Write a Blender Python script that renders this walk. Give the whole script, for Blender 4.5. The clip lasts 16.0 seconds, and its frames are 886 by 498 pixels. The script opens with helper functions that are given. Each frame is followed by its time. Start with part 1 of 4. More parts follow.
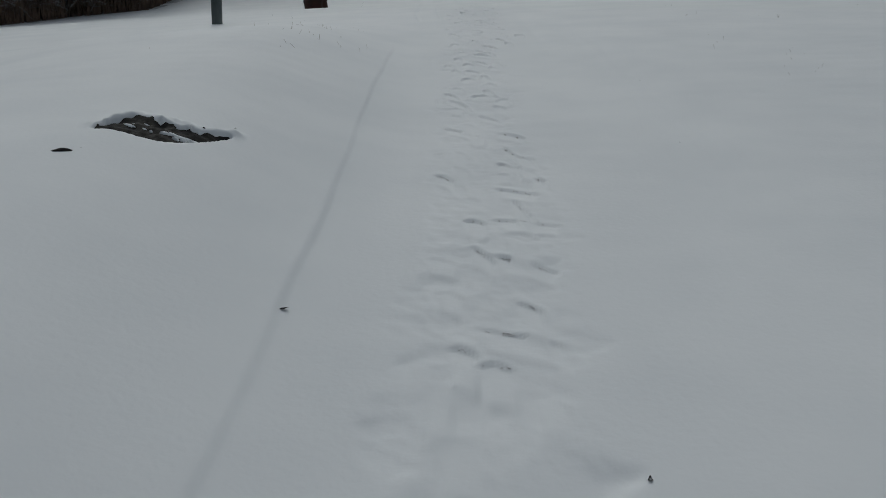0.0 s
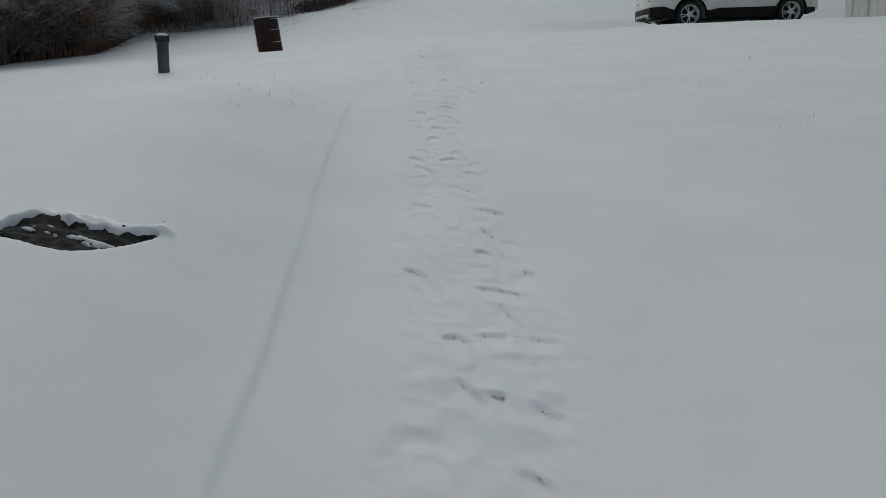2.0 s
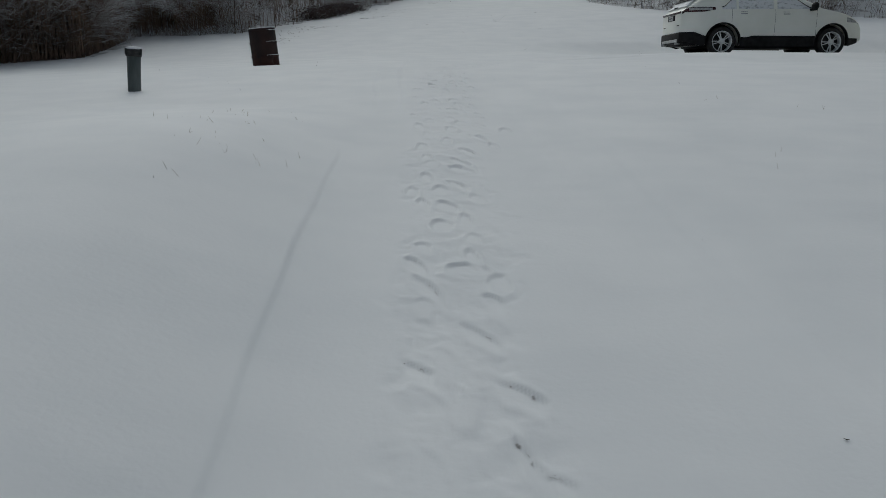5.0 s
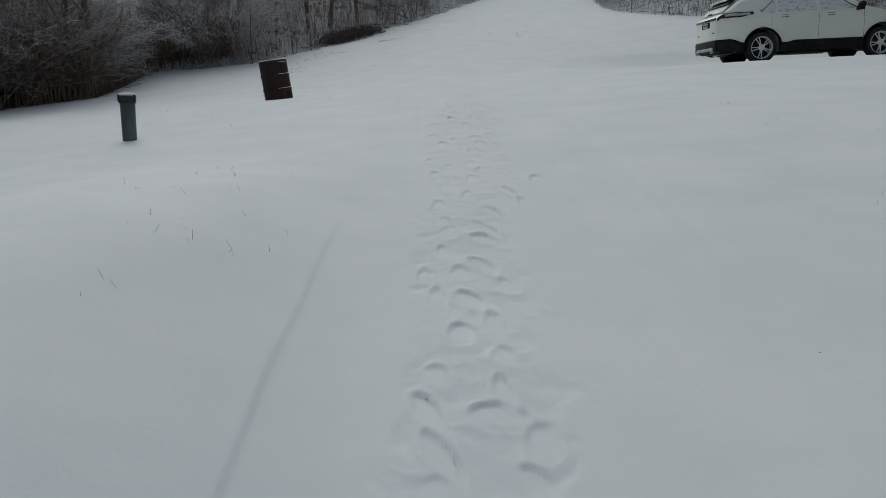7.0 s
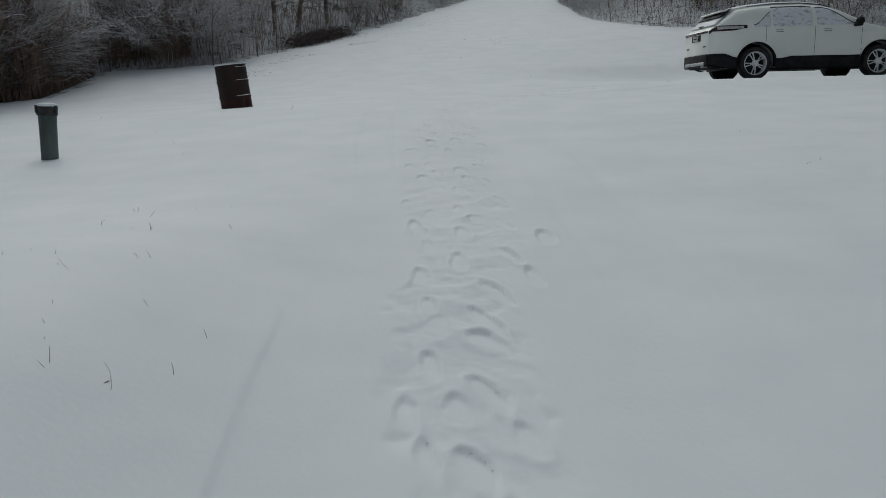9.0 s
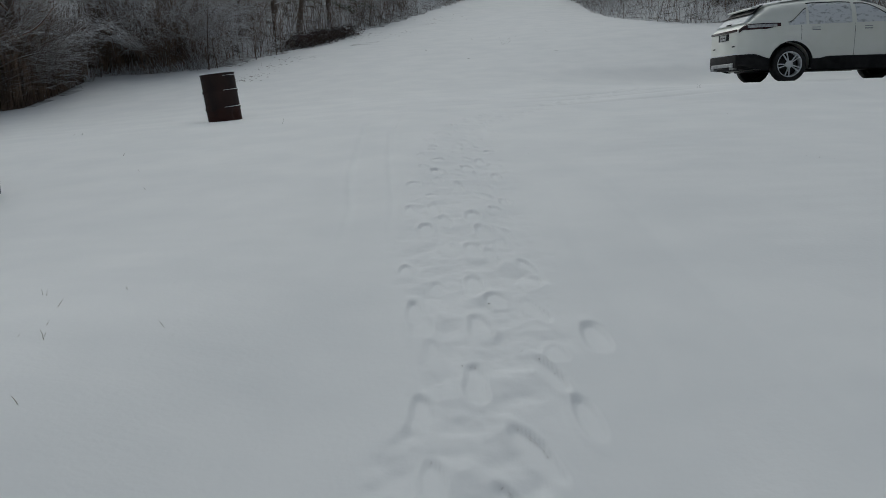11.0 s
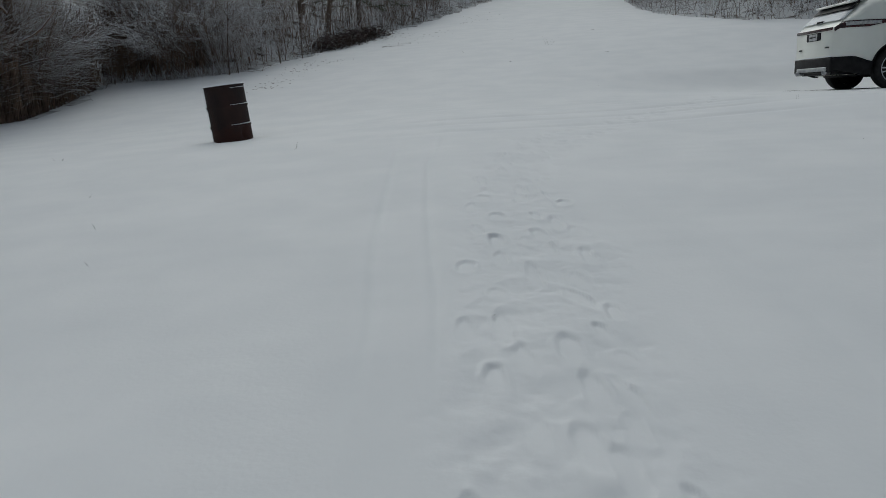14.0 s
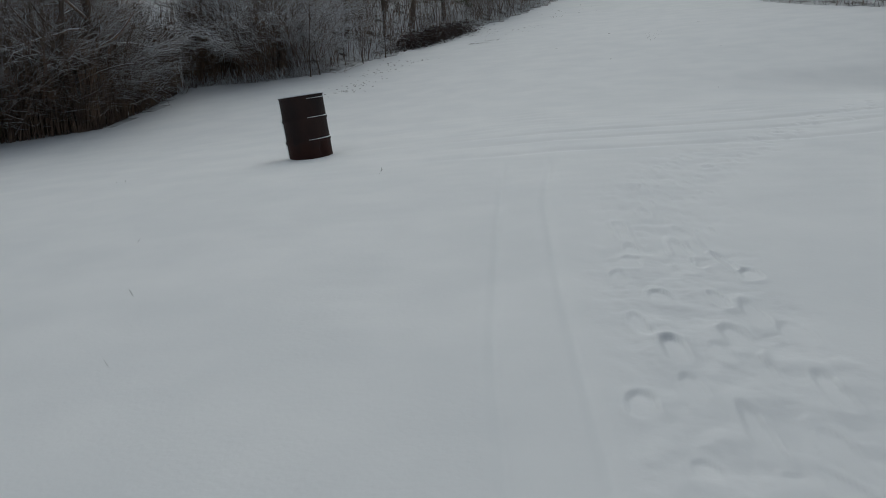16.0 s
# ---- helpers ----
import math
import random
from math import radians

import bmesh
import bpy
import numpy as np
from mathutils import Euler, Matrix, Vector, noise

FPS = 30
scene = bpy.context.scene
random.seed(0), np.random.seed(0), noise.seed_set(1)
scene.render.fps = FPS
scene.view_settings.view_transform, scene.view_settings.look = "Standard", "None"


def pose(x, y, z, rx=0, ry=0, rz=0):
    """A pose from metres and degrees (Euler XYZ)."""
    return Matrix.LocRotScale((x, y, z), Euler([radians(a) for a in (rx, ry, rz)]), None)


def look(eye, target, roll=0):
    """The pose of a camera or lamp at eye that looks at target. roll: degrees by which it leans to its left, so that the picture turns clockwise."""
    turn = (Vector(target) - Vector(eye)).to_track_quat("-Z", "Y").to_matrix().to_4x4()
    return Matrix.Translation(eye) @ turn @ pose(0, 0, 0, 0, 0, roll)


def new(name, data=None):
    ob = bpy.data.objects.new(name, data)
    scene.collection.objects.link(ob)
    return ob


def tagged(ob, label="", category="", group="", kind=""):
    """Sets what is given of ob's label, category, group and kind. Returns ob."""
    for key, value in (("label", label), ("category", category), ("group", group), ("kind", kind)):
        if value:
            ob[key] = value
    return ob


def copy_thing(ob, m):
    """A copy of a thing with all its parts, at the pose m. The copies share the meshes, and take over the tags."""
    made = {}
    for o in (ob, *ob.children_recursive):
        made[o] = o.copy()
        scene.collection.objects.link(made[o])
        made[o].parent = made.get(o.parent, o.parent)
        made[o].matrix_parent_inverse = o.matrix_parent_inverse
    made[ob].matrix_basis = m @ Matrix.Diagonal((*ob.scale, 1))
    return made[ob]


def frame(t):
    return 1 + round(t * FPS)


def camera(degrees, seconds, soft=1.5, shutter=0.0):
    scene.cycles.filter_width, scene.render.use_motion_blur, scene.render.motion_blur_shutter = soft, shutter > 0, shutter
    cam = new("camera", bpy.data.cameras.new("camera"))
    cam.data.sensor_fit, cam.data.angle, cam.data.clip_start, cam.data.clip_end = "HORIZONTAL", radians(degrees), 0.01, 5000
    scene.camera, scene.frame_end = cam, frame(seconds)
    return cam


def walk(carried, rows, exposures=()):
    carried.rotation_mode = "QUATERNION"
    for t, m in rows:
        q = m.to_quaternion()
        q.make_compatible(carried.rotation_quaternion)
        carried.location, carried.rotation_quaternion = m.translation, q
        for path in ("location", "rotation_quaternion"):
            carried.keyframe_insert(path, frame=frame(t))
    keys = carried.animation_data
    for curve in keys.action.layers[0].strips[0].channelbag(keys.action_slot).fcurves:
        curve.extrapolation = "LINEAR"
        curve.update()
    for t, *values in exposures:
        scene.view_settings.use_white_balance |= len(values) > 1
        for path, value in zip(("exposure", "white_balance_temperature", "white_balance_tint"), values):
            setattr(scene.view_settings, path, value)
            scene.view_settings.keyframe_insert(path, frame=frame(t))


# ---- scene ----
cam = camera(60.9, 16.0, soft=0.85)
PATH = [
    (0, (0.027, 0.108, 1.309), (0.01, 2.038, 0.787), -0.9),
    (0.5, (0.041, 0.278, 1.375), (-0.038, 2.22, 0.903), -2.0),
    (1, (0.028, 0.5, 1.407), (0.046, 2.444, 0.936), -2.1),
    (1.5, (-0.008, 0.613, 1.494), (0.069, 2.558, 1.036), -2.0),
    (2, (-0.003, 0.795, 1.488), (0.078, 2.744, 1.044), -2.0),
    (2.5, (0.0, 1.065, 1.547), (0.093, 3.015, 1.113), -1.8),
    (3, (-0.063, 1.279, 1.584), (0.034, 3.23, 1.152), -1.4),
    (3.5, (-0.042, 1.543, 1.597), (0.1, 3.486, 1.147), 0.6),
    (4, (0.06, 1.82, 1.684), (0.18, 3.768, 1.247), 0.6),
    (6.5, (0.032, 3.39, 1.967), (0.034, 5.349, 1.56), -1.4),
    (7, (0.153, 3.59, 2.037), (0.147, 5.552, 1.652), -2.6),
    (7.5, (0.143, 3.905, 2.03), (0.138, 5.869, 1.654), -2.3),
    (8, (0.156, 4.299, 2.101), (0.226, 6.262, 1.729), -1.5),
    (8.5, (0.173, 4.669, 2.173), (0.258, 6.631, 1.795), -1.4),
    (9, (0.084, 4.981, 2.225), (0.163, 6.943, 1.845), -1.3),
    (11.5, (0.148, 6.683, 2.498), (0.187, 8.644, 2.109), -2.4),
    (12, (0.098, 7.074, 2.527), (0.096, 9.037, 2.144), -3.6),
    (12.5, (0.144, 7.491, 2.565), (0.129, 9.451, 2.17), -3.4),
    (13, (0.177, 7.711, 2.626), (0.152, 9.671, 2.234), -3.3),
    (13.5, (0.096, 8.145, 2.678), (0.066, 10.106, 2.288), -2.8),
    (14, (0.026, 8.484, 2.709), (0.0, 10.446, 2.319), -2.2),
    (14.5, (-0.063, 8.823, 2.784), (-0.131, 10.783, 2.394), -2.1),
    (15, (-0.181, 9.208, 2.846), (-0.266, 11.168, 2.457), -2.2),
    (15.5, (-0.244, 9.62, 2.901), (-0.449, 11.571, 2.511), -3.0),
    (16, (-0.296, 9.987, 2.929), (-0.53, 11.933, 2.533), -2.8),
]
walk(cam, [(t, look(eye, target, roll)) for t, eye, target, roll in PATH],
     exposures=[(0, -.62, 6240, 3.6), (1.2, -.46, 6240, 3.6), (2.5, -.46, 6240, 3.6), (3.5, -.54, 6240, 3.6), (6.5, -.46, 6240, 3.6), (7.5, -.36, 6240, 3.6), (9, -.40, 6240, 3.6), (11.5, -.50, 6240, 3.6), (13, -.47, 6240, 3.6), (15, -.41, 6240, 3.6), (16, -.45, 6240, 3.6)])

# ---- world and light: a low overcast winter sky ----
SUN_ELEVATION, SUN_TURN = 45.0, -14.0
world = bpy.data.worlds.new("world")
scene.world = world
world.use_nodes = True
wn, wl = world.node_tree.nodes, world.node_tree.links
sky = wn.new("ShaderNodeTexSky")
sky.sky_type, sky.sun_disc = "NISHITA", False
sky.sun_elevation, sky.sun_rotation = radians(SUN_ELEVATION), radians(SUN_TURN)
sky.dust_density = 4.0
veil = wn.new("ShaderNodeHueSaturation")  # cloud takes most of the blue away
veil.inputs["Saturation"].default_value = 0.42
wl.new(sky.outputs[0], veil.inputs["Color"])
wl.new(veil.outputs[0], wn["Background"].inputs["Color"])
wn["Background"].inputs["Strength"].default_value = 0.096
sun = new("sun", bpy.data.lights.new("sun", "SUN"))
sun.data.energy, sun.data.angle, sun.data.color = 0.55, radians(80), (0.97, 1.0, 0.98)
sun.matrix_world = look((20 * math.sin(radians(SUN_TURN)), 20 * math.cos(radians(SUN_TURN)), 20 * math.tan(radians(SUN_ELEVATION))), (0, 0, 0))


# ---- materials ----
def material(name, colours, scale=6.0, rough=0.7, metal=0.0, bump=0.3, bump_scale=40.0, detail=6.0, stretch=(1, 1, 1), random_tint=0.0, stops=(0.35, 0.65)):
    """Noise between two colours at one scale, relief and a second variation at a finer one."""
    m = bpy.data.materials.new(name)
    m.use_nodes = True
    n, l = m.node_tree.nodes, m.node_tree.links
    b = n["Principled BSDF"]
    co = n.new("ShaderNodeTexCoord")
    mp = n.new("ShaderNodeMapping")
    mp.inputs["Scale"].default_value = stretch
    l.new(co.outputs["Object"], mp.inputs[0])
    big = n.new("ShaderNodeTexNoise")
    big.inputs["Scale"].default_value, big.inputs["Detail"].default_value = scale, detail
    l.new(mp.outputs[0], big.inputs["Vector"])
    ramp = n.new("ShaderNodeValToRGB")
    ramp.color_ramp.elements[0].position, ramp.color_ramp.elements[1].position = stops
    ramp.color_ramp.elements[0].color = (*colours[0], 1)
    ramp.color_ramp.elements[1].color = (*colours[1], 1)
    l.new(big.outputs[0], ramp.inputs[0])
    out = ramp.outputs[0]
    if random_tint:
        info = n.new("ShaderNodeObjectInfo")
        hsv = n.new("ShaderNodeHueSaturation")
        mr = n.new("ShaderNodeMapRange")
        mr.inputs["To Min"].default_value, mr.inputs["To Max"].default_value = 1 - random_tint, 1 + random_tint
        l.new(info.outputs["Random"], mr.inputs[0])
        l.new(mr.outputs[0], hsv.inputs["Value"])
        l.new(out, hsv.inputs["Color"])
        out = hsv.outputs[0]
    l.new(out, b.inputs["Base Color"])
    b.inputs["Roughness"].default_value, b.inputs["Metallic"].default_value = rough, metal
    fine = n.new("ShaderNodeTexNoise")
    fine.inputs["Scale"].default_value, fine.inputs["Detail"].default_value = bump_scale, 5
    l.new(mp.outputs[0], fine.inputs["Vector"])
    bp = n.new("ShaderNodeBump")
    bp.inputs["Strength"].default_value, bp.inputs["Distance"].default_value = bump, 0.01
    l.new(fine.outputs[0], bp.inputs["Height"])
    l.new(bp.outputs[0], b.inputs["Normal"])
    return m


def footed(m, colour, top):
    """A second colour climbing up from the foot of a thing, its edge eaten by noise."""
    n, l = m.node_tree.nodes, m.node_tree.links
    b = n["Principled BSDF"]
    co = n.new("ShaderNodeTexCoord")
    sep = n.new("ShaderNodeSeparateXYZ")
    l.new(co.outputs["Object"], sep.inputs[0])
    spots = n.new("ShaderNodeTexNoise")
    spots.inputs["Scale"].default_value, spots.inputs["Detail"].default_value = 7, 8
    l.new(co.outputs["Object"], spots.inputs["Vector"])
    add = n.new("ShaderNodeMath")
    add.operation = "MULTIPLY_ADD"
    add.inputs[1].default_value = -.5
    l.new(spots.outputs[0], add.inputs[0])
    l.new(sep.outputs["Z"], add.inputs[2])
    mr = n.new("ShaderNodeMapRange")
    mr.inputs["From Min"].default_value, mr.inputs["From Max"].default_value = top - .30, top - .12
    mr.inputs["To Min"].default_value, mr.inputs["To Max"].default_value = .85, 0
    l.new(add.outputs[0], mr.inputs[0])
    mix = n.new("ShaderNodeMix")
    mix.data_type = "RGBA"
    l.new(mr.outputs[0], mix.inputs[0])
    l.new(b.inputs["Base Color"].links[0].from_socket, mix.inputs[6])
    mix.inputs[7].default_value = (*colour, 1)
    l.new(mix.outputs[2], b.inputs["Base Color"])
    return m


def snowed(m, low, high, patch=9.0, colour=(0.80, 0.82, 0.85)):
    """Snow lying on the faces of a material that look up, broken by noise."""
    n, l = m.node_tree.nodes, m.node_tree.links
    b = n["Principled BSDF"]
    geo = n.new("ShaderNodeNewGeometry")
    sep = n.new("ShaderNodeSeparateXYZ")
    l.new(geo.outputs["Normal"], sep.inputs[0])
    noise_node = n.new("ShaderNodeTexNoise")
    noise_node.inputs["Scale"].default_value = patch
    l.new(geo.outputs["Position"], noise_node.inputs["Vector"])
    add = n.new("ShaderNodeMath")
    add.operation = "MULTIPLY_ADD"
    add.inputs[1].default_value = 0.9
    l.new(noise_node.outputs[0], add.inputs[0])
    l.new(sep.outputs["Z"], add.inputs[2])
    mr = n.new("ShaderNodeMapRange")
    mr.inputs["From Min"].default_value, mr.inputs["From Max"].default_value = low, high
    l.new(add.outputs[0], mr.inputs[0])
    mix = n.new("ShaderNodeMix")
    mix.data_type = "RGBA"
    l.new(mr.outputs[0], mix.inputs[0])
    l.new(b.inputs["Base Color"].links[0].from_socket, mix.inputs[6])
    mix.inputs[7].default_value = (*colour, 1)
    l.new(mix.outputs[2], b.inputs["Base Color"])
    return m


SNOW = material("snow", ((0.79, 0.805, 0.82), (0.84, 0.85, 0.86)), 1.3, 0.75, bump=0.12, bump_scale=34)
WOOD_FLOOR = material("wood_floor", ((0.055, 0.042, 0.034), (0.60, 0.61, 0.62)), 1.6, 0.9, bump=0.8, bump_scale=14, detail=12, stops=(0.34, 0.48))
DARK_GROUND = material("bare_earth", ((0.018, 0.016, 0.014), (0.075, 0.066, 0.058)), 5, 0.9, bump=0.6, bump_scale=30)
SNOW_CAP = material("snow_cap", ((0.80, 0.82, 0.84), (0.86, 0.87, 0.88)), 8, 0.7, bump=0.4, bump_scale=60)
BARK = snowed(material("bark", ((0.075, 0.056, 0.045), (0.19, 0.145, 0.115)), 5, 0.9, bump=0.6, stretch=(3, 3, 0.5), random_tint=0.25), 0.90, 1.15)
TWIG = snowed(material("twig", ((0.10, 0.068, 0.050), (0.25, 0.17, 0.125)), 3, 0.9, bump=0.2, random_tint=0.35), 0.66, 0.96)
BRUSH = snowed(material("brush", ((0.080, 0.054, 0.040), (0.22, 0.15, 0.108)), 2, 0.9, bump=0.2), 0.95, 1.25)
SNOWY_BRUSH = snowed(material("snowy_brush", ((0.08, 0.06, 0.046), (0.22, 0.165, 0.125)), 2, 0.9, bump=0.2), 0.30, 0.55)
CANE = snowed(material("snowy_cane", ((0.09, 0.066, 0.05), (0.22, 0.16, 0.12)), 2, 0.9, bump=0.2), 0.30, 0.55)
LEAVES = snowed(material("dead_leaves", ((0.030, 0.019, 0.016), (0.085, 0.048, 0.036)), 9, 0.85, bump=0.3), 1.38, 1.52)
NEEDLE = snowed(material("needles", ((0.030, 0.050, 0.020), (0.085, 0.10, 0.035)), 6, 0.75, bump=0.1), 1.1, 1.4)
STRAW = material("straw", ((0.10, 0.075, 0.04), (0.26, 0.20, 0.11)), 12, 0.85, bump=0.1)
SOIL = material("soil", ((0.11, 0.088, 0.08), (0.28, 0.23, 0.21)), 30, 0.9, bump=0.1)
STALK = material("stalk", ((0.030, 0.028, 0.024), (0.075, 0.068, 0.052)), 12, 0.85, bump=0.1)
ROCK = material("wet_rock", ((0.004, 0.004, 0.004), (0.020, 0.018, 0.015)), 7, 0.75, bump=0.8, bump_scale=30, detail=10)
ROCK.node_tree.nodes["Principled BSDF"].inputs["Specular IOR Level"].default_value = 0.2
RUST = footed(material("rust", ((0.012, 0.008, 0.008), (0.045, 0.019, 0.014)), 4, 0.8, metal=0.15, bump=0.6, bump_scale=55, stretch=(1, 1, 0.4), stops=(0.3, 0.75)), (0.052, 0.016, 0.010), .20)
ZINC = material("zinc", ((0.055, 0.068, 0.068), (0.13, 0.15, 0.148)), 5, 0.55, metal=0.45, bump=0.3, bump_scale=60, stretch=(1, 1, 0.3))
DARK_IRON = material("dark_iron", ((0.02, 0.022, 0.022), (0.06, 0.06, 0.058)), 9, 0.6, metal=0.5, bump=0.4)
PAINT = material("car_paint", ((0.86, 0.87, 0.80), (0.90, 0.905, 0.85)), 2.5, 0.28, bump=0.02)
PLASTIC = material("black_plastic", ((0.006, 0.006, 0.007), (0.017, 0.017, 0.018)), 8, 0.6, bump=0.2, bump_scale=90)
PLASTIC.node_tree.nodes["Principled BSDF"].inputs["Specular IOR Level"].default_value = 0.18
RUBBER = material("rubber", ((0.010, 0.010, 0.010), (0.028, 0.027, 0.026)), 12, 0.85, bump=0.4)
ALLOY = material("alloy", ((0.74, 0.75, 0.76), (0.84, 0.85, 0.86)), 9, 0.35, metal=0.25, bump=0.05)
SILVER = material("silver_trim", ((0.30, 0.31, 0.32), (0.45, 0.46, 0.47)), 9, 0.4, metal=0.7, bump=0.05)
GLASS = material("snowy_glass", ((0.30, 0.32, 0.33), (0.78, 0.80, 0.82)), 9, 0.5, bump=0.5, detail=12, stops=(0.28, 0.48), stretch=(1, 1, 1.8))
DARK_GLASS = material("dark_glass", ((0.008, 0.009, 0.010), (0.02, 0.021, 0.023)), 3, 0.12, bump=0.0)
RED_LENS = material("red_lens", ((0.020, 0.005, 0.006), (0.045, 0.009, 0.009)), 8, 0.2, bump=0.05)
CLEAR_LENS = material("clear_lens", ((0.30, 0.31, 0.31), (0.55, 0.55, 0.55)), 20, 0.2, bump=0.2)
SIDING = material("grey_siding", ((0.20, 0.205, 0.20), (0.27, 0.275, 0.27)), 3, 0.7, bump=0.1, stretch=(1, 0.3, 3))
SKIRT = material("pale_skirting", ((0.46, 0.47, 0.45), (0.56, 0.57, 0.55)), 2, 0.65, bump=0.1, random_tint=0.05)
TRIM = material("white_trim", ((0.62, 0.63, 0.61), (0.72, 0.73, 0.71)), 3, 0.6, bump=0.1)
ROOFING = material("roofing", ((0.05, 0.05, 0.052), (0.09, 0.09, 0.09)), 8, 0.85, bump=0.5)


# ---- mesh helpers ----
def mesh_object(name, verts, faces, mat, parent=None, label="", smooth=True):
    me = bpy.data.meshes.new(name)
    me.from_pydata([tuple(v) for v in verts], [], [tuple(f) for f in faces])
    me.materials.append(mat)
    if smooth:
        me.polygons.foreach_set("use_smooth", [True] * len(me.polygons))
    me.update()
    ob = new(name, me)
    if parent is not None:
        ob.parent = parent
    if label:
        tagged(ob, label)
    return ob


def part(name, bm, mat, parent=None, label="", smooth=True):
    me = bpy.data.meshes.new(name)
    bmesh.ops.recalc_face_normals(bm, faces=bm.faces)
    bm.to_mesh(me)
    bm.free()
    me.materials.append(mat)
    if smooth:
        me.polygons.foreach_set("use_smooth", [True] * len(me.polygons))
    ob = new(name, me)
    if parent is not None:
        ob.parent = parent
    if label:
        tagged(ob, label)
    return ob


def box(bm, x0, x1, y0, y1, z0, z1, bevel=0.0, turn=None):
    m = Matrix.Translation(((x0 + x1) / 2, (y0 + y1) / 2, (z0 + z1) / 2)) @ Matrix.Diagonal((abs(x1 - x0), abs(y1 - y0), abs(z1 - z0), 1))
    if turn is not None:
        m = turn @ m
    vs = bmesh.ops.create_cube(bm, size=1, matrix=m)["verts"]
    if bevel:
        es = list({e for v in vs for e in v.link_edges})
        bmesh.ops.bevel(bm, geom=es, offset=bevel, segments=2, affect="EDGES", profile=0.5)
    return bm


def lathe(bm, rings, n=48, axis="Z", wobble=0.0, seed=0):
    """Rings of (radius, height), joined; closes where a radius is 0."""
    prev = None
    for r, h in rings:
        ring = []
        for i in range(n):
            a = 2 * math.pi * i / n
            rr = r * (1 + wobble * noise.noise((math.cos(a) * 1.7 + seed, math.sin(a) * 1.7, h * 3)))
            p = (rr * math.cos(a), rr * math.sin(a), h)
            if axis == "Y":
                p = (p[0], h, p[1])
            ring.append(bm.verts.new(p))
        if prev:
            for i in range(n):
                bm.faces.new((prev[i], prev[(i + 1) % n], ring[(i + 1) % n], ring[i]))
        prev = ring
    return bm


class Tubes:
    """Many tapered stems gathered into one mesh."""

    def __init__(self, sides=4):
        self.v, self.f, self.sides = [], [], sides

    def add(self, points, radii):
        k, first = self.sides, len(self.v)
        for i, (p, r) in enumerate(zip(points, radii)):
            d = points[min(i + 1, len(points) - 1)] - points[max(i - 1, 0)]
            d = d.normalized() if d.length > 1e-9 else Vector((0, 0, 1))
            a = d.cross(Vector((0, 0, 1)) if abs(d.z) < 0.9 else Vector((1, 0, 0))).normalized()
            b = d.cross(a)
            for j in range(k):
                t = 2 * math.pi * (j + 0.25) / k
                self.v.append(p + a * (r * math.cos(t)) + b * (r * math.sin(t)))
        for i in range(len(points) - 1):
            for j in range(k):
                a0, a1 = first + i * k + j, first + i * k + (j + 1) % k
                self.f.append((a0, a1, a1 + k, a0 + k))

    def object(self, name, mat, parent=None, label=""):
        return mesh_object(name, self.v, self.f, mat, parent, label)


# ---- the lie of the land ----
def step(a, b, v):
    t = np.clip((v - a) / (b - a), 0, 1)
    return t * t * (3 - 2 * t)


LAND_Y = np.array([-60, -10, 0, 4, 8, 10, 12, 14, 18, 20, 23, 26, 30, 34, 45, 55, 65, 90, 140, 400], float)
LAND_Z = np.array([-7, -1.45, .02, .58, 1.17, 1.45, 1.69, 1.90, 2.28, 2.40, 2.60, 2.98, 3.6, 4.25, 6.05, 7.95, 9.9, 13.0, 15.0, 18], float)


def profile(y):
    s = 0.0
    for o, w in ((-1.2, .15), (-.6, .2), (0, .3), (.6, .2), (1.2, .15)):
        s = s + w * np.interp(y + o, LAND_Y, LAND_Z)
    return s


def roll_noise(x, y, s, seed):
    """Smooth waves standing in for drifted unevenness."""
    r = np.random.RandomState(seed)
    z = 0.0
    for i in range(9):
        a, f = r.uniform(0, 2 * np.pi), r.uniform(0.6, 1.7) / s
        z = z + np.sin((x * np.cos(a) + y * np.sin(a)) * f * 2 * np.pi + r.uniform(0, 6.3))
    return z / 9


